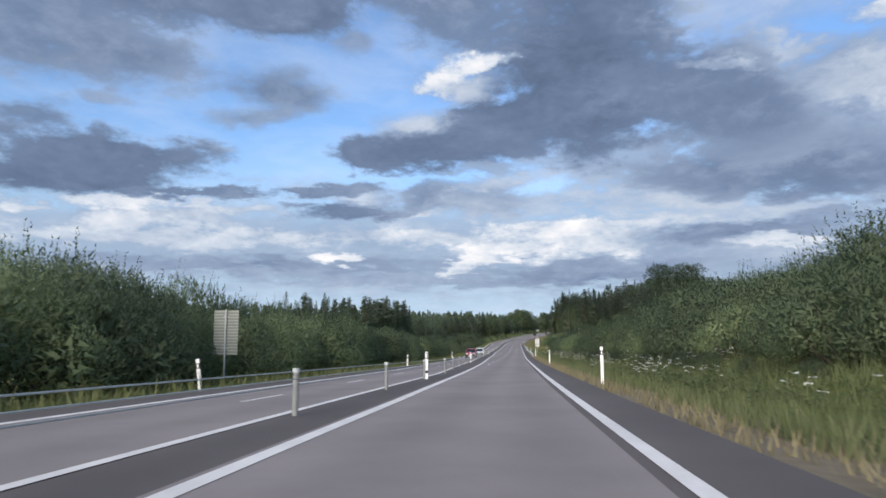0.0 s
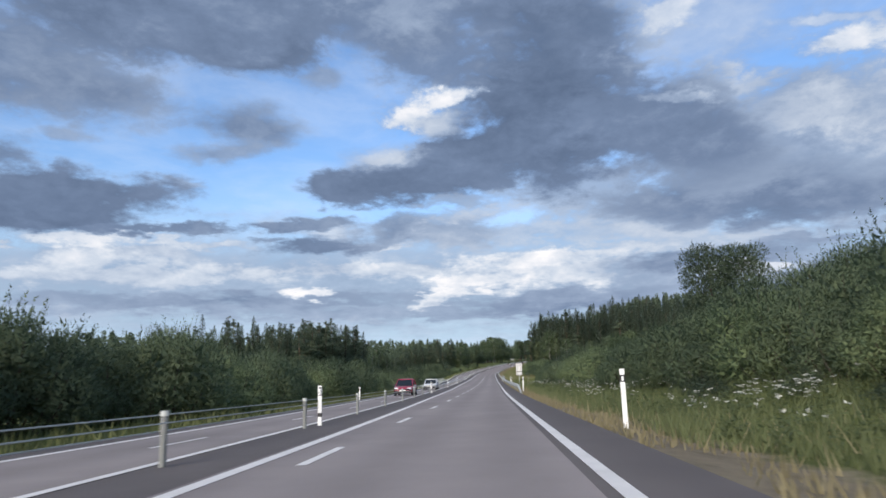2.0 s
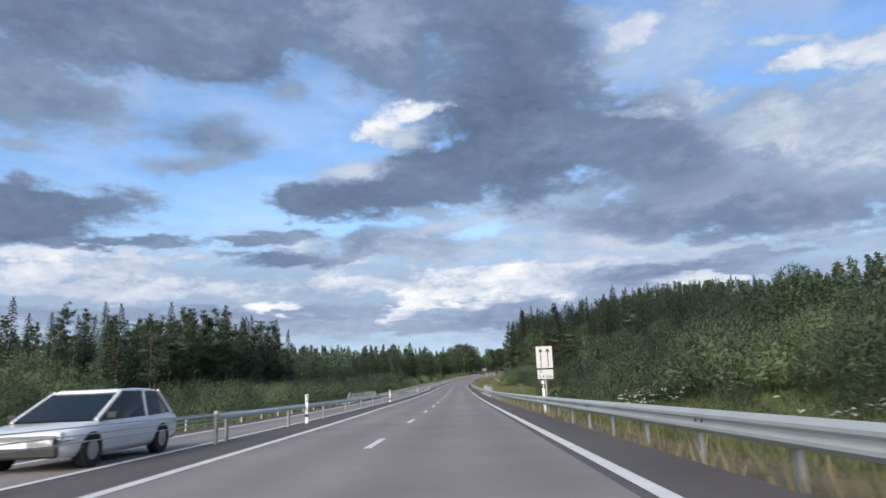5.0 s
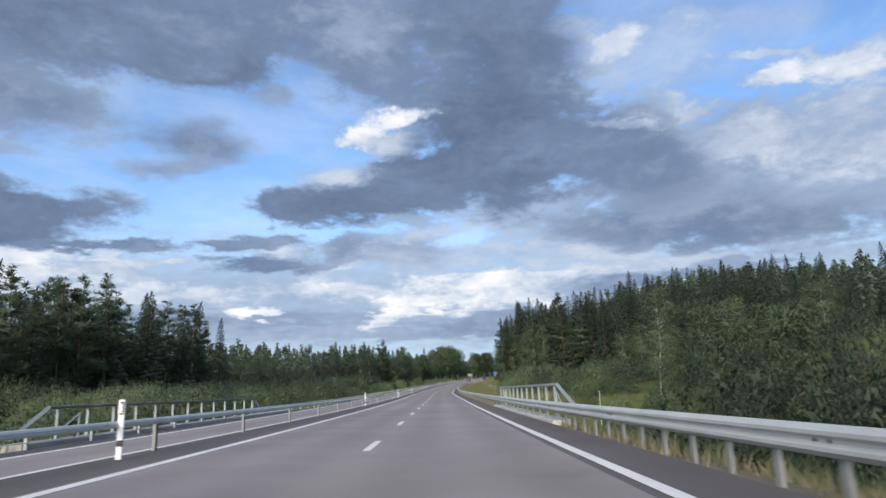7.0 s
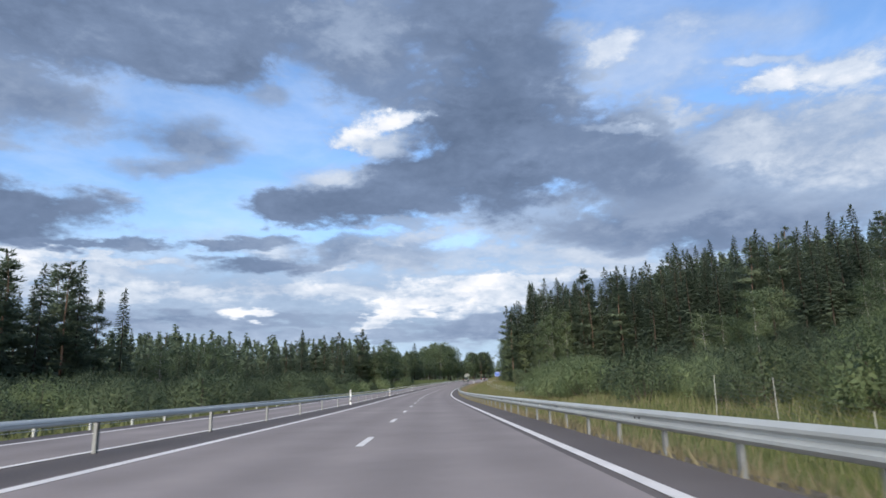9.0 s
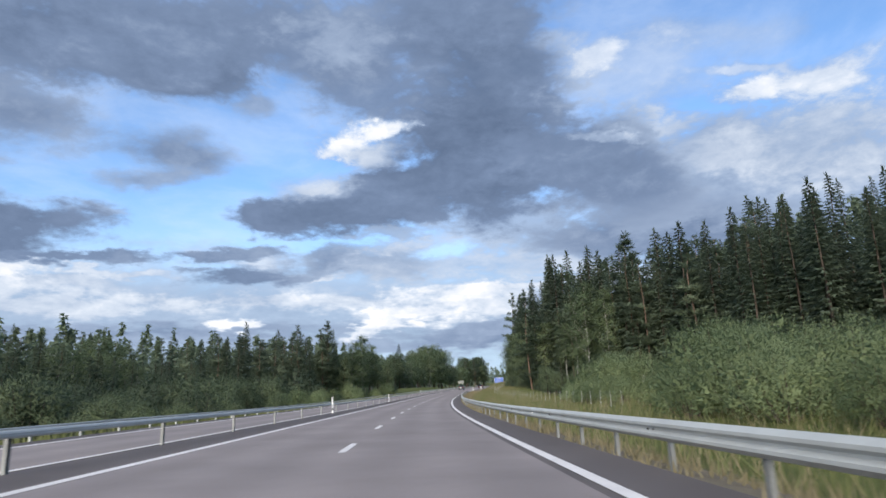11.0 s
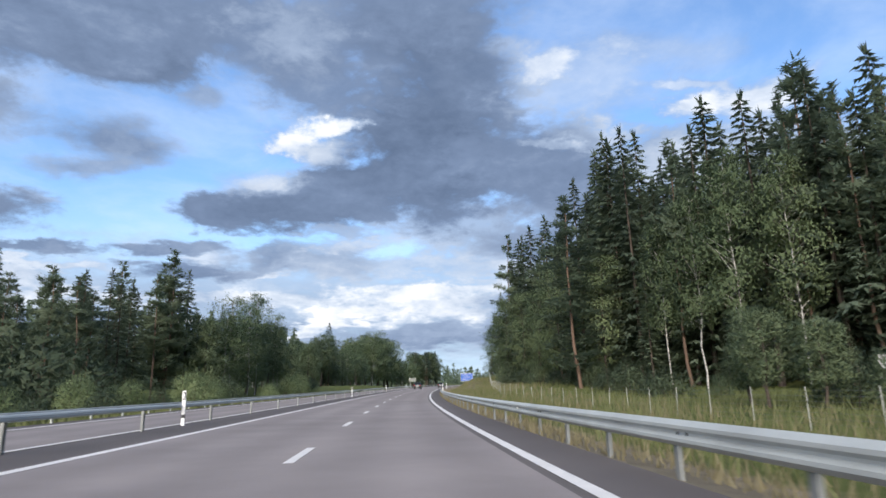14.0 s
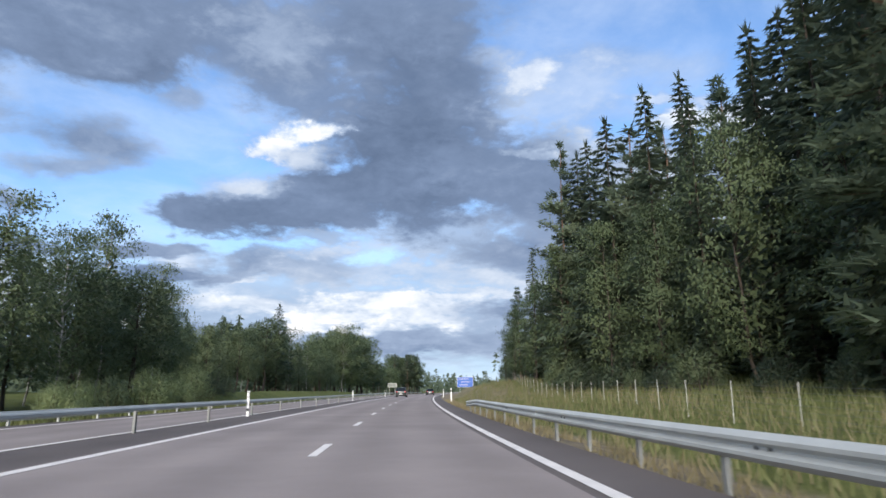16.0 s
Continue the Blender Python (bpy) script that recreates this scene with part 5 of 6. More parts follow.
KINDS = {
    "spruce_tree": ([spruce(11), spruce(12, 22, 2.6, 0.12), spruce(13, 22, 3.6, 0.05), spruce(14, 22, 2.5, 0.2, 150)], "spruce", "dark green spruce tree with drooping branches", "trunk", "crown"),
    "pine_tree": ([pine(21, 19, 3.2, 0.2, 60), pine(22, 19, 3.0, 0.34, 50), pine(23, 19, 3.2, 0.10, 65), pine(24, 19, 3.5, 0.28, 55)], "pine", "Scots pine with a grey-brown trunk and layered crown", "trunk", "crown"),
    "birch_tree": ([broadleaf(31), broadleaf(32, 12, 2.2, 0.3), broadleaf(33, 12, 3.0, 0.12)], "birch", "slender birch tree with a white trunk", "trunk", "crown"),
    "aspen_tree": ([round_tree(41), round_tree(42, 12, 2.9, 0.14), round_tree(43, 12, 3.5, 0.2, 20, 3600, 0.36, BIRCH_LEAF), round_tree(44, 12, 2.5, 0.1)], "tree", "broad-leaved tree with a rounded dense crown", "trunk", "crown"),
    "broad_tree": ([round_tree(45, 14, 4.2, 0.12, 26, 9500, 0.34, SHADED_LEAF)], "tree", "tall rounded broad-leaved tree above the roadside bushes", "trunk", "crown"),
    "weeping_birch": ([broadleaf(34, 12, 3.0, 0.10, 84, bark=BARK, hang=0.8, per=84, size=0.19), broadleaf(35, 12, 2.6, 0.08, 84, bark=BARK, hang=0.9, per=84, size=0.19)], "birch", "leafy birch with hanging twigs before dark spruces", "trunk", "crown"),
    "sallow_bush": ([bush(81, 3.6, 2.4, 6500, 0.115, SALLOW_LEAF, 160), bush(82, 3.6, 2.1, 6500, 0.11, SALLOW_LEAF, 160)], "bush", "round pale green sallow bush in the meadow grass", "stem", "crown"),
    "tall_willow": ([bush(71, 8.0, 4.2, 9000, 0.155, SHADED_LEAF, 160), bush(72, 8.0, 3.6, 8500, 0.155, SHADED_LEAF, 140), bush(73, 8.0, 4.6, 9000, 0.155, SHADED_LEAF, 160)], "bush", "tall thicket below the road bank, shade put into its leaf colour", "stem", "crown"),
    "willow_bush": ([bush(51), bush(52, 3.6, 2.6), bush(53, 3.6, 1.9), bush(54, 3.6, 2.3)], "bush", "leafy green willow bush beside the road", "stem", "crown"),
    "alder_bush": ([bush(61, 3.6, 2.3, 1800, 0.185, SHADED_LEAF, 24), bush(62, 3.6, 2.0, 1800, 0.18, WILLOW_LEAF, 30), bush(63, 3.6, 2.6, 1800, 0.19, SHADED_LEAF, 14)], "bush", "rounded alder and sallow bush in the roadside scrub", "stem", "crown"),
}
first = {}


def plant(kind, s, off, scale, turn, variant=0, squash=1.0, label="", sink=0.0):
    meshes, cat, text, a, b = KINDS[kind]
    i = variant % len(meshes)
    h = float(land(s, off)) - sink
    p = at(s, off, h)
    m = pose(p[0], p[1], p[2], 0, 0, turn) @ Matrix.Diagonal((scale * squash, scale * squash, scale, 1))
    if (kind, i) not in first:
        thing = tagged(new(kind), text, cat, cat + "s along the road")
        child(a, meshes[i][0], thing)
        child(b, meshes[i][1], thing)
        thing.matrix_basis = m
        first[kind, i] = thing
    else:
        ob = first[kind, i]
        thing = ob.copy()
        scene.collection.objects.link(thing)
        thing.matrix_basis = m
        for c in ob.children:
            d = c.copy()
            scene.collection.objects.link(d)
            d.parent = thing
    if label:
        thing["label"] = label
    return thing


rnd = random.Random(7)


def belt(kinds, s0, s1, off0, off1, step, size, jitter=0.45, squash=(0.9, 1.15), sink=0.0):
    """Plants scattered over a strip; off0, off1 and size may change along it."""
    s = s0
    while s < s1:
        a = off0(s) if callable(off0) else off0
        b = off1(s) if callable(off1) else off1
        n = max(1, round(abs(b - a) / step))
        for k in range(n):
            o = a + (b - a) * (k + 0.5 + rnd.uniform(-jitter, jitter)) / n
            q = s + rnd.uniform(-jitter, jitter) * step
            swell = 1 + 0.22 * noise.noise((q * 0.045, o * 0.12, 2.0))
            plant(rnd.choice(kinds), q, o, rnd.uniform(*(size(s) if callable(size) else size)) * swell, rnd.uniform(0, 360), rnd.randrange(12), rnd.uniform(*squash), sink=sink)
        s += step


def ip(*pairs):
    xs, ys = [p[0] for p in pairs], [p[1] for p in pairs]
    return lambda s: float(np.interp(s, xs, ys))


TALL = {"spruce_tree": 22.0, "pine_tree": 19.0, "birch_tree": 12.0, "aspen_tree": 12.0}


def grove(kinds, s0, s1, off0, off1, step, top, squash=(0.95, 1.2), jitter=0.42, uneven=0.0):
    """Trees on a strip whose crowns reach a height over the road: top(s, off) gives it, and each tree stays a little below or above."""
    s = s0
    while s < s1:
        a, b = off0(s), off1(s)
        n = max(1, round(abs(b - a) / step))
        for k in range(n):
            o = a + (b - a) * (k + 0.5 + rnd.uniform(-jitter, jitter)) / n
            q = s + rnd.uniform(-jitter, jitter) * step
            kind = rnd.choice(kinds)
            high = top(q, o) * (rnd.uniform(0.80, 1.0) if rnd.random() < 0.75 else rnd.uniform(0.96, 1.05)) * (1 - 0.3 * uneven + uneven * noise.noise((q * 0.11, o * 0.11, 5.0))) - float(land(q, o))
            plant(kind, q, o, max(4.0, high) / TALL[kind], rnd.uniform(0, 360), rnd.randrange(12), rnd.uniform(*squash))
        s += step


# left-hand side: willow hedge, low scrub by the bridge, then forest
for s0, s1, front, rear in ((2, 72, (1.15, 1.6), (1.5, 2.0)), (72, 152, lambda s: (1.0, 1.5) if s < 92 else (0.7, 1.35), lambda s: (1.3, 1.75) if s < 92 else (1.0, 1.6))):
    belt(["willow_bush", "sallow_bush", "willow_bush"], s0, s1, ip((0, 20.2), (150, 17.7)), ip((0, 22), (150, 19.5)), 3.3, front, squash=(1.0, 1.25))
    belt(["willow_bush" if s0 < 50 else "alder_bush"], s0, s1, ip((0, 24), (150, 21.5)), ip((0, 28), (150, 26)), 4.8, rear)
belt(["alder_bush", "willow_bush"], 152, 345, ip((150, 17), (330, 20)), ip((150, 24), (330, 27)), 5.6, (0.45, 0.95), squash=(1.2, 1.7))
belt(["sallow_bush", "willow_bush", "alder_bush"], 156, 300, ip((150, 26), (300, 29)), ip((150, 46), (300, 50)), 5.8, (0.95, 1.55), squash=(1.2, 1.6))
belt(["alder_bush"], 230, 300, 50, 56, 6.0, (1.2, 1.8), squash=(1.2, 1.5))
CONIFERS = ["pine_tree", "spruce_tree", "pine_tree", "pine_tree", "spruce_tree"]
grove(CONIFERS, 254, 355, ip((246, 61), (300, 57), (364, 60)), ip((246, 74), (364, 82)), 5.4, lambda s, o: float(np.interp(s, [254, 275, 300, 360], [18, 21, 22, 21.5])), squash=(1.1, 1.4))
grove(["spruce_tree", "pine_tree"], 268, 350, ip((236, 84), (350, 86)), ip((236, 104), (350, 106)), 7.6, lambda s, o: 24.0, squash=(1.1, 1.4))
belt(["alder_bush"], 300, 408, ip((300, 38), (400, 30)), ip((300, 58), (408, 50)), 5.4, (1.0, 1.8), squash=(1.1, 1.5))
grove(["pine_tree", "birch_tree", "spruce_tree"], 364, 408, ip((364, 58), (408, 46)), ip((364, 74), (408, 70)), 5.2, lambda s, o: float(np.interp(o, [46, 72], [9.5, 13.0])), squash=(1.4, 1.9), uneven=0.28)
grove(CONIFERS, 410, 447, ip((410, 32), (447, 30)), ip((410, 56), (447, 54)), 4.8, lambda s, o: float(np.interp(s, [410, 420, 436, 447], [14.5, 16.5, 18.2, 15.0])), squash=(1.1, 1.4), uneven=0.28)
grove(["aspen_tree", "birch_tree", "birch_tree", "spruce_tree"], 436, 482, ip((436, 25), (482, 28)), ip((436, 33), (482, 36)), 4.6, lambda s, o: float(np.interp(s, [436, 445, 462, 474, 482], [11.5, 13.0, 14.0, 11.5, 8.5])), squash=(1.0, 1.3))
grove(["spruce_tree", "pine_tree"], 418, 540, ip((418, 92), (540, 96)), ip((418, 116), (540, 120)), 7.0, lambda s, o: 21.0, squash=(1.1, 1.4), uneven=0.28)
grove(["aspen_tree", "birch_tree", "aspen_tree", "spruce_tree"], 484, 592, ip((484, 29), (592, 29)), ip((484, 44), (592, 42)), 6.2, lambda s, o: float(np.interp(s, [484, 510, 530, 550, 592], [9.0, 13.0, 15.0, 13.0, 11.5])), squash=(1.1, 1.4))
grove(["aspen_tree", "birch_tree"], 596, 648, ip((596, 29), (648, 31)), ip((596, 40), (648, 46)), 6.4, lambda s, o: float(np.interp(s, [596, 608, 632, 648], [15, 20, 23, 20])), squash=(1.1, 1.6))
grove(["aspen_tree", "birch_tree", "pine_tree"], 650, 735, ip((650, 28), (735, 28)), ip((650, 42), (735, 40)), 8.0, lambda s, o: 13.0, squash=(1.1, 1.3))
grove(["aspen_tree", "pine_tree"], 742, 790, ip((742, 27), (790, 29)), ip((742, 42), (790, 46)), 6.5, lambda s, o: 21.0, squash=(1.1, 1.4))
belt(["sallow_bush", "alder_bush"], 335, 480, ip((330, 21), (480, 20)), ip((330, 30), (420, 24), (480, 23)), 5.2, (0.5, 0.95))
# right-hand side: bushes rising up the bank with trees behind
belt(["alder_bush"], 20, 165, ip((0, -8.6), (160, -7.6)), ip((0, -10), (160, -9)), 4.6, (0.16, 0.32), squash=(1.2, 1.6))
belt(["willow_bush", "willow_bush", "sallow_bush"], 22, 160, ip((0, -10.6), (160, -9.2)), ip((0, -13), (160, -12)), 3.1, (0.6, 1.1), squash=(1.1, 1.4))
belt(["willow_bush"], 22, 104, ip((0, -14.5), (160, -13.5)), ip((0, -22), (160, -22)), 4.3, (1.2, 1.65), squash=(1.1, 1.3))
belt(["alder_bush"], 104, 165, ip((0, -14.5), (160, -13.5)), ip((0, -22), (160, -24)), 4.2, (0.75, 1.0), squash=(1.2, 1.4))
belt(["aspen_tree"], 36, 112, -24.5, -33, 6.0, (0.50, 0.66), squash=(1.1, 1.4))
belt(["tall_willow", "sallow_bush", "tall_willow", "alder_bush"], 165, 236, ip((165, -11.5), (238, -13)), -17, 5.0, lambda s: (0.6, 0.85) if s < 190 else (0.75, 1.2), squash=(0.8, 1.05))
belt(["tall_willow", "aspen_tree", "tall_willow", "birch_tree"], 166, 258, -20, -30, 6.6, lambda s: (0.5, 0.75) if s < 197 else (0.62, 1.05), squash=(0.95, 1.25))
belt(["alder_bush"], 165, 240, -31, -48, 7.5, (1.0, 1.5), squash=(1.2, 1.5))
belt(["willow_bush"], 162, 200, -8.2, -10.5, 3.6, (0.8, 1.1))
belt(["willow_bush", "sallow_bush", "alder_bush"], 236, 296, ip((240, -10.5), (300, -12.5)), ip((240, -20), (300, -20)), 5.2, (0.5, 1.25))
belt(["sallow_bush"], 284, 345, ip((284, -10.5), (345, -12.5)), ip((284, -20), (345, -21)), 7.5, (0.35, 0.75), squash=(1.1, 1.4))
belt(["alder_bush", "alder_bush", "alder_bush"], 240, 345, ip((240, -22), (345, -26)), ip((240, -50), (330, -40)), 8.0, (0.5, 1.2), squash=(1.1, 1.5))
belt(["aspen_tree", "birch_tree", "tall_willow"], 262, 345, ip((262, -40), (345, -34)), ip((262, -60), (345, -46)), 8.5, (0.45, 0.85), squash=(1.0, 1.3))
for s, o, k in ((360, -18.6, 1.45), (363, -20.5, 1.5), (357.5, -19.2, 1.35), (366, -19.8, 1.2), (360, -22.5, 1.45), (362, -16.5, 0.95), (352, -13.2, 0.5), (347, -14.2, 0.6), (356, -13.8, 0.45), (338, -11.6, 0.45), (340, -12.6, 0.5), (316, -14.0, 1.25), (319, -16.5, 1.3), (312, -15.5, 1.15), (308, -12.0, 0.95), (303.5, -10.8, 0.75),
                (305, -14.5, 0.95), (311, -10.4, 0.7), (299, -11.5, 0.6), (325, -17.5, 1.2), (345, -21.5, 0.9), (328, -21, 1.3), (334, -23, 1.2)):
    plant("sallow_bush", s, o, k * 1.05, s * 7 % 360, int(s), 1.2)
for s, o, k in ((379, -17.6, 0.7), (383, -18.2, 0.75), (360, -15.5, 0.45)):
    plant("alder_bush", s, o, k, s * 11 % 360, s, 1.2)
for s, o, k in ((384, -14.8, 0.40), (387, -15.6, 0.36), (381, -15.6, 0.33)):
    plant("aspen_tree", s, o, k, s * 3 % 360, s, 1.3, "young leafy trees standing in the meadow grass")
# the tall forest on its hill, whose edge draws nearer to the road
edge = ip((300, -66), (340, -56), (372, -44), (398, -36), (408, -28), (417, -22), (436, -20.5), (450, -17.5), (465, -14.5), (508, -13.4))


def forest_top(s, o):
    """Height of the crowns over the road."""
    near = float(np.interp(s, [300, 330, 360, 400, 418, 440, 470, 490, 508], [22, 26, 27, 27, 27.5, 28.5, 26.5, 20.0, 16.0]))
    deep = float(np.interp(s, [300, 330, 360, 400, 450, 508], [26, 30, 33, 37, 36, 26]))
    return near + (deep - near) * min(1.0, max(0.0, (edge(s) - o) / 32))


WALL = ["spruce_tree", "spruce_tree", "pine_tree", "spruce_tree", "spruce_tree"]
grove(WALL, 300, 508, edge, lambda s: edge(s) - 13, 4.4, forest_top, squash=(1.1, 1.45))
grove(WALL, 330, 500, lambda s: edge(s) - 14, lambda s: edge(s) - 28, 6.4, forest_top, squash=(1.1, 1.4))
grove(WALL, 330, 500, lambda s: edge(s) - 30, lambda s: edge(s) - 52, 8.2, forest_top)
belt(["alder_bush"], 398, 470, ip((390, -19.5), (400, -17.5), (470, -11.5)), ip((390, -22), (400, -19.5), (470, -13)), 4.6, (0.45, 1.0))
belt(["spruce_tree"], 400, 505, lambda s: edge(s) + 1.4, lambda s: edge(s) - 2.0, 4.2, (0.22, 0.5), squash=(1.2, 1.5))
for s, o, k, v in ((424, -18.8, 1.15, 0), (431, -18.2, 1.0, 1), (439, -17.4, 1.3, 0), (449, -15.8, 1.1, 1), (458, -14.2, 1.15, 0), (469, -13.0, 1.15, 1), (485, -12.6, 1.0, 0), (500, -12.2, 0.85, 1)):
    plant("weeping_birch", s, o, k, s * 29 % 360, v, 1.0)
for s, o, k, v in ((423, -22.5, 1.30, 0), (428, -21.5, 1.34, 2), (433, -22, 1.32, 0), (430, -26, 1.36, 2), (438, -23, 1.30, 0)):
    plant("spruce_tree", s, o, k, s * 31 % 360, v, 1.05)
for s, o, k in ((407, -25.5, 1.65), (411, -24, 1.45), (404, -29, 1.5), (415, -22.5, 1.3)):
    plant("birch_tree", s, o, k, s * 17 % 360, 1, 0.8, "tall birch with a bare white trunk before dark spruces")
for s, o, k in ((401, -33.3, 1.25), (398, -35, 1.2), (405, -31, 1.3), (414, -24, 1.25)):
    plant("pine_tree", s, o, k, s * 5 % 360, 1, 0.95, "tall Scots pine with a bare reddish trunk at the forest edge")
plant("pine_tree", 423, -15.8, 1.10, 200, 2, 1.3, "broad Scots pine with layered boughs leaning out of the forest edge")
plant("spruce_tree", 427, -17.4, 1.09, 75, 0, 1.0)
plant("spruce_tree", 434, -23.8, 1.21, 15, 1, 1.0)
plant("pine_tree", 470, -13.7, 1.38, 40, 1, 0.85, "lone Scots pine standing above the forest edge")
belt(["spruce_tree", "pine_tree"], 508, 760, ip((508, -14), (760, -24)), ip((508, -34), (760, -46)), 10.0, (0.6, 0.85))
# named trees
plant("broad_tree", 151, -32.0, 1.17, 20, 0, 1.0, "tall rounded broad-leaved tree above the roadside bushes", 0)
plant("broad_tree", 153, -37, 1.14, 140, 0, 1.0, "tall rounded broad-leaved tree above the roadside bushes", 0)
plant("pine_tree", 433, 31.4, 0.97, 10, 2, 1.2, "broad old Scots pine at the forest edge")
plant("pine_tree", 437, 33.5, 0.92, 100, 0, 1.2, "broad old Scots pine at the forest edge")
plant("spruce_tree", 530, 30.5, 0.76, 30, 2, 1.5)
plant("birch_tree", 459, 28, 1.28, 30, 1, 0.9)
plant("birch_tree", 470, 28, 1.05, 130, 2, 0.9)


def wood_of(name, spots, high, m, leaf, seed, label):
    """Trees too many to tell apart, as one body of conifer tops."""
    rng = np.random.default_rng(seed)
    vs, fs, n = [], [], 0
    for s, o in spots:
        h = rng.uniform(*high)
        p = at(s, o, float(land(s, o)))
        r = h * rng.uniform(0.14, 0.22)
        t = rng.uniform(0.05, 0.97, m) ** 0.85
        a = rng.uniform(0, 6.283, m)
        rad = r * (1 - t) ** 0.75
        root = p + np.column_stack([np.cos(a) * rad * 0.45, np.sin(a) * rad * 0.45, t * h])
        way_ = np.column_stack([np.cos(a), np.sin(a), rng.uniform(-0.9, 0.2, m)])
        size = (48 / m) ** 0.5 * (0.45 + 0.55 * (1 - t))
        v, f = sprays(rng, root, way_, rng.normal(0, 0.5, (m, 3)) + [0, 0, 1], r * 1.0 * size, r * 0.75 * size)
        v2, f2 = sprays(rng, np.tile(p + [0, 0, h * 0.8], (3, 1)), rng.normal(0, 0.04, (3, 3)) + [0, 0, 1.0], rng.normal(0, 1, (3, 3)), h * 0.16, r * 0.35)
        vs += [v, v2]
        fs += [f + n, f2 + n + len(v)]
        n += len(v) + 9
    tagged(new(name, mesh_of(name, np.concatenate(vs), np.concatenate(fs), leaf)), label, "forest", kind="stuff")


def scatter(count, s_range, lo, hi, seed):
    rng = np.random.default_rng(seed)
    s = rng.uniform(*s_range, count)
    return [(q, lo(q) + (hi(q) - lo(q)) * rng.random()) for q in s]


wood_of("deep_forest", scatter(420, (225, 500), ip((225, -112), (330, -100), (380, -92), (440, -66), (500, -46)), ip((225, -150), (380, -130), (500, -90)), 1), (17, 21), 150, SPRUCE_LEAF, 2, "dark spruce forest rising behind the front trees")
wood_of("deep_forest", scatter(520, (200, 760), ip((200, 100), (350, 100), (420, 70), (480, 50), (760, 48)), ip((200, 140), (760, 105)), 3), (15, 20), 140, PINE_LEAF, 4, "mixed conifer forest behind the scrub")
far_spots = [(s, o) for s, o in scatter(3200, (760, 1900), lambda s: -420, lambda s: 420, 5) if not (-16 < o < 30 and s < 1000)]
far_spots += scatter(700, (120, 800), lambda s: 120, lambda s: 260, 6) + scatter(500, (120, 800), lambda s: -150, lambda s: -260, 7)
wood_of("far_forest", far_spots, (13, 20), 30, SPRUCE_LEAF, 8, "dense dark conifer forest on the distant rise")


# ---------------------------------------------------------------- grass and flowers
def grass(name, count, s_range, off_range, high, mat, label, seed, wide=0.03, thin_to=1.0, clump=0.0, far_side=False):
    """Blades over a strip; clump gathers them into tussocks of uneven height."""
    rng = np.random.default_rng(seed)
    s, o = rng.uniform(*s_range, count), off_range[0] + (off_range[1] - off_range[0]) * rng.random(count) ** thin_to
    if far_side:
        o = o + far_edge(s)
    patch = np.array([noise.noise((x * 0.25, y * 0.5, seed)) for x, y in zip(s, o)])
    tuft = np.array([noise.noise((x * 0.9, y * 1.6, seed + 7)) for x, y in zip(s, o)])
    keep = (patch > -0.25) & (tuft > -0.6 + clump * 0.75)
    s, o = s[keep], o[keep]
    grown = np.clip(1.0 + clump * 1.3 * tuft[keep] + 0.5 * patch[keep], 0.35, 1.5)
    n = len(s)
    root = at(s, o, land(s, o) - 0.05)
    d = np.column_stack([rng.normal(0, 0.30, (n, 2)), np.ones(n)])
    v, f = sprays(rng, root, d, rng.normal(0, 1, (n, 3)), rng.uniform(*high, n) * grown, wide * rng.uniform(0.6, 1.6, n))
    tagged(new(name, mesh_of(name, v, f, mat)), label, "grass", kind="stuff")


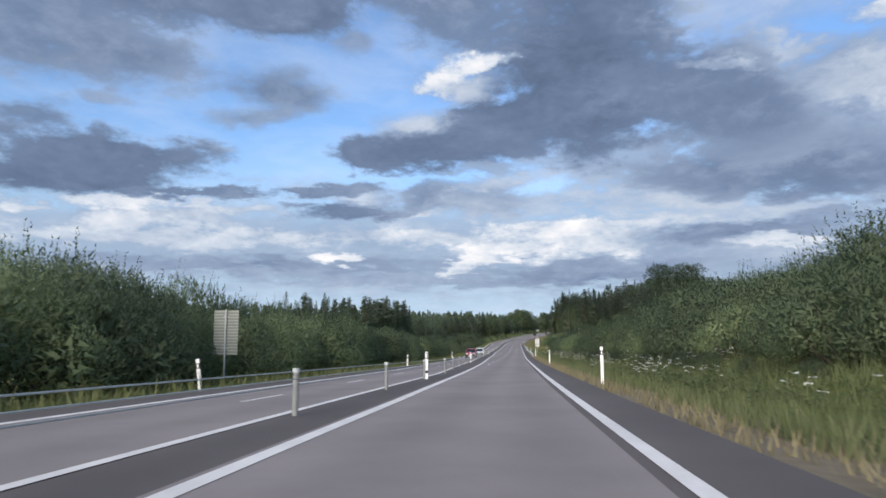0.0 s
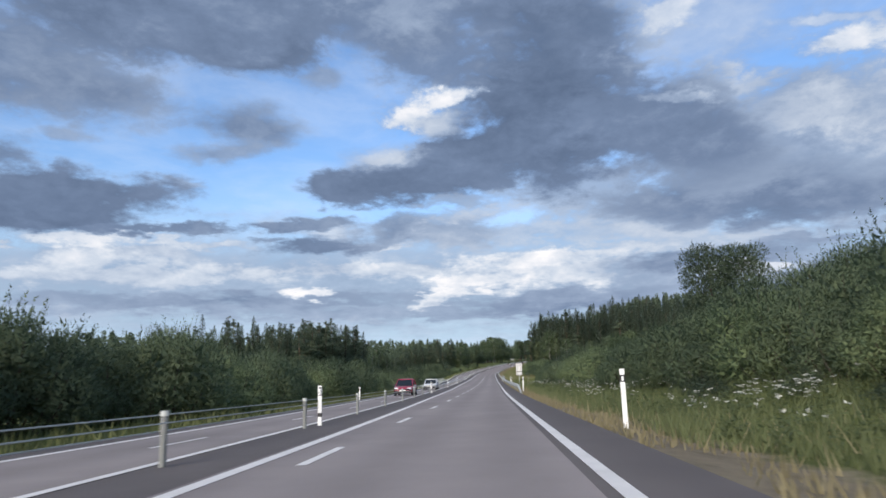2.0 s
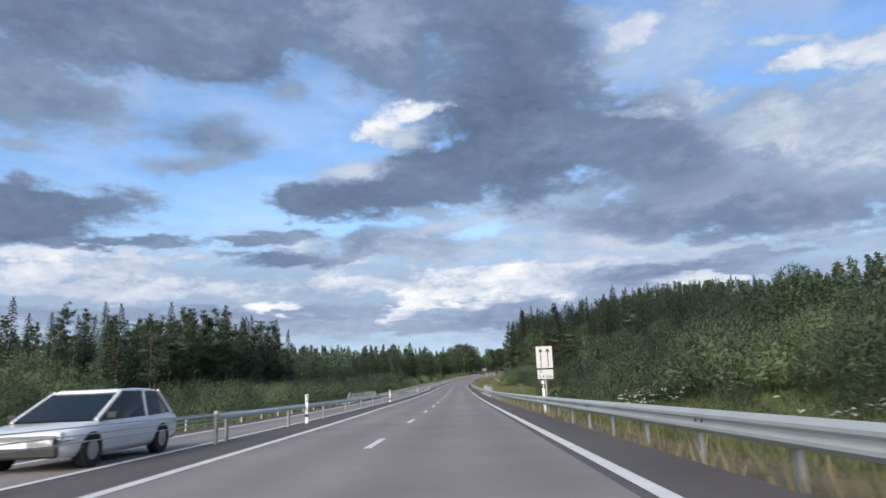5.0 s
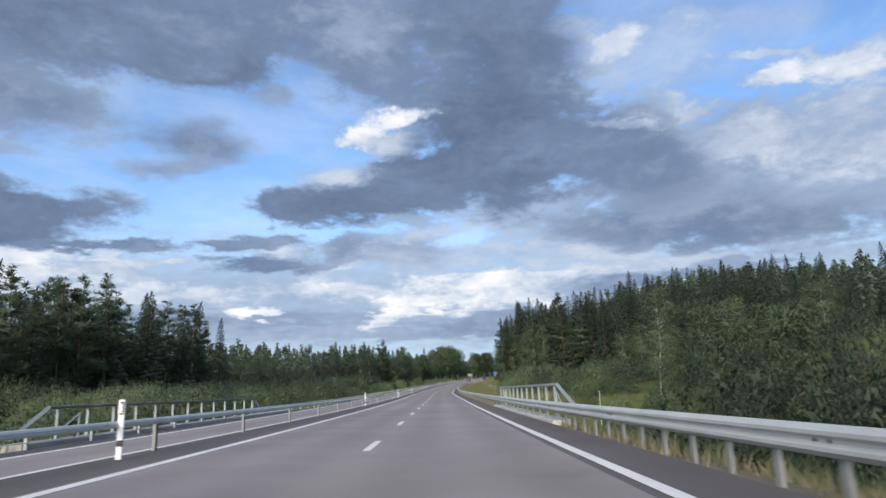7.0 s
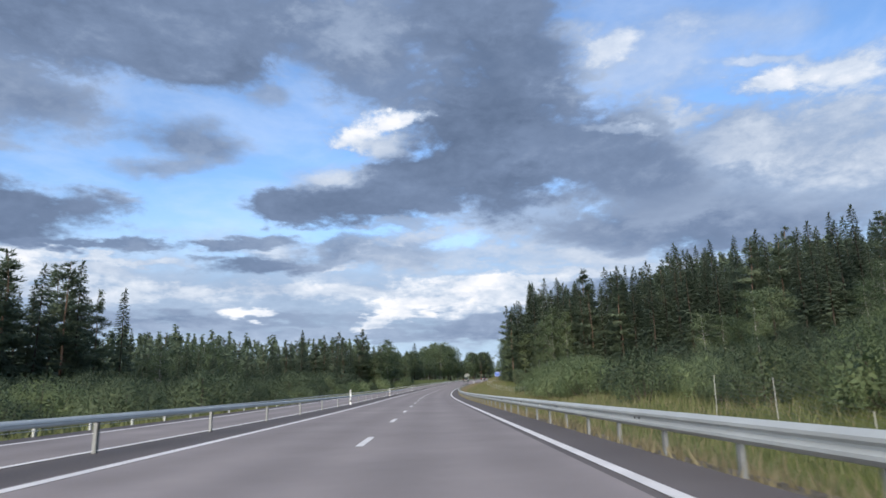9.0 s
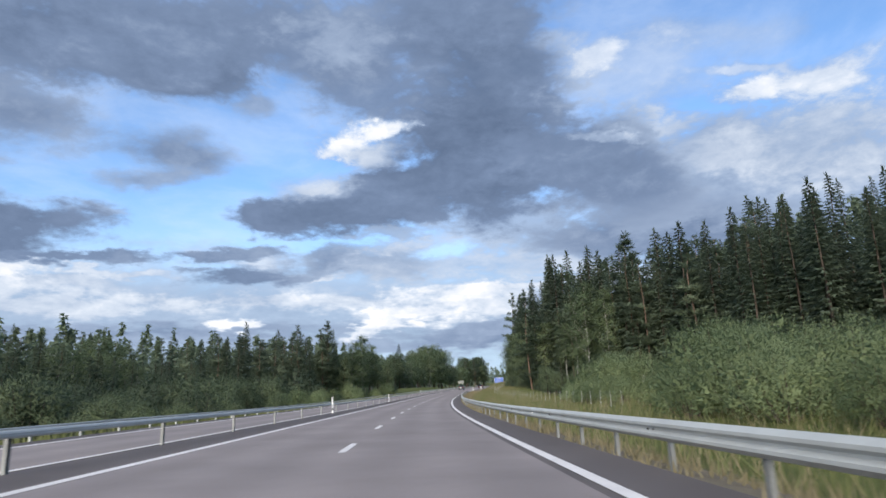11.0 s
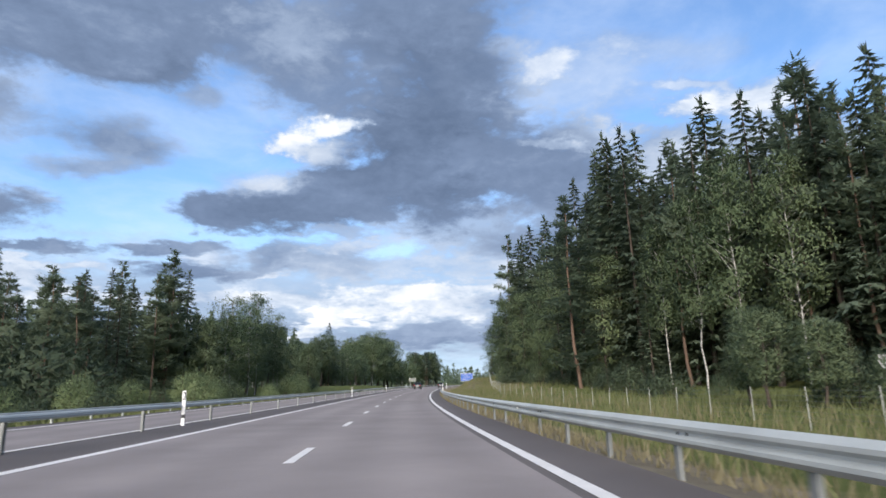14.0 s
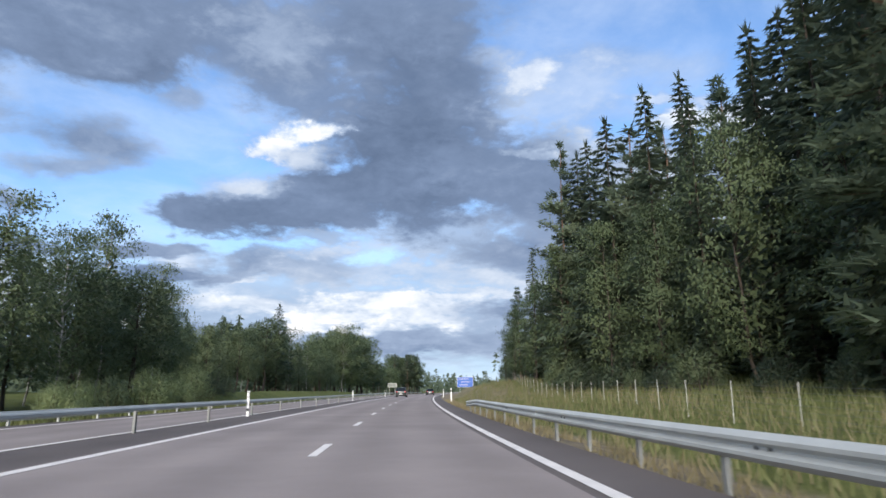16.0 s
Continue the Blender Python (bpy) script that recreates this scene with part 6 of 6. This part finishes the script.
def weeds(count, s_range, off_range, seed):
    """Broad-leaved weeds in clumps among the grass."""
    rng = np.random.default_rng(seed)
    vs = []
    for k in range(count):
        s, o = rng.uniform(*s_range), rng.uniform(*off_range)
        if noise.noise((s * 0.12, o * 0.25, 11)) < -0.12:
            continue
        p, high, m = at(s, o, float(land(s, o))), rng.uniform(0.2, 0.85), 34
        z = rng.uniform(0.05, 1.0, m) * high
        a = rng.uniform(0, 6.283, m)
        root = p + np.column_stack([np.cos(a) * 0.10, np.sin(a) * 0.10, z]) + rng.normal(0, 0.10, (m, 3)) * [1, 1, 0.2]
        vs.append(sprays(rng, root, np.column_stack([np.cos(a), np.sin(a), rng.uniform(-0.1, 0.8, m)]), np.tile([0, 0, 1.0], (m, 1)) + rng.normal(0, 0.4, (m, 3)), rng.uniform(0.08, 0.20, m), rng.uniform(0.03, 0.07, m))[0])
    v = np.concatenate(vs)
    tagged(new("verge_weeds", mesh_of("verge_weeds", v, np.arange(len(v)).reshape(-1, 3), WEEDS)), "clumps of broad-leaved green weeds in the verge", "weeds", kind="stuff")


grass("verge_grass", 120000, (5, 250), (-2.6, -11), (0.18, 0.55), WEEDS, "long green grass on the verge", 1, 0.030, 1.3, 0.6)
grass("seed_heads", 5000, (5, 200), (-2.2, -8), (0.2, 0.5), STRAW, "pale dry stalks among the green verge grass", 21, 0.02, 1.4, 0.7)
weeds(2600, (5, 240), (-11, -3.6), 31)
grass("dry_grass", 26000, (5, 480), (-1.25, -3.4), (0.08, 0.34), STRAW, "dry straw-coloured grass along the shoulder", 2, 0.035, 1.5)
grass("late_meadow", 50000, (235, 500), (-3.0, -24), (0.25, 0.65), GRASS, "tall meadow grass around the wire fence", 11, 0.05, 1.0)
grass("seed_heads", 14000, (235, 500), (-2.5, -13), (0.4, 0.8), STRAW, "pale seed heads over the meadow grass", 12, 0.025, 1.0)
grass("meadow_grass", 26000, (5, 470), (1.6, 10.0), (0.25, 0.7), GRASS, "green grass beyond the oncoming lane", 3, 0.06, far_side=True)


def flowers():
    rng = np.random.default_rng(9)
    vs, fs, n = [], [], 0
    for k in range(150):
        s, o = rng.uniform(12, 168), -rng.uniform(4.2, 9.4)
        if noise.noise((s * 0.09, o * 0.2, 4)) < -0.1:
            continue
        for q in range(rng.integers(3, 12)):
            s1, o1 = s + rng.normal(0, 0.5), o + rng.normal(0, 0.35)
            p = at(s1, o1, float(land(s1, o1)) + rng.uniform(0.45, 0.95))
            m = 8
            v, f = sprays(rng, p + rng.normal(0, 0.045, (m, 3)) * [1, 1, 0.2], rng.normal(0, 1, (m, 3)) * [1, 1, 0.3], np.tile([0, 0, 1.0], (m, 1)) + rng.normal(0, 0.3, (m, 3)), 0.075, 0.06)
            vs.append(v)
            fs.append(f + n)
            n += len(v)
    tagged(new("wild_flowers", mesh_of("wild_flowers", np.concatenate(vs), np.concatenate(fs), FLOWER)), "white wild flower heads in the verge", "flowers", kind="stuff")


flowers()
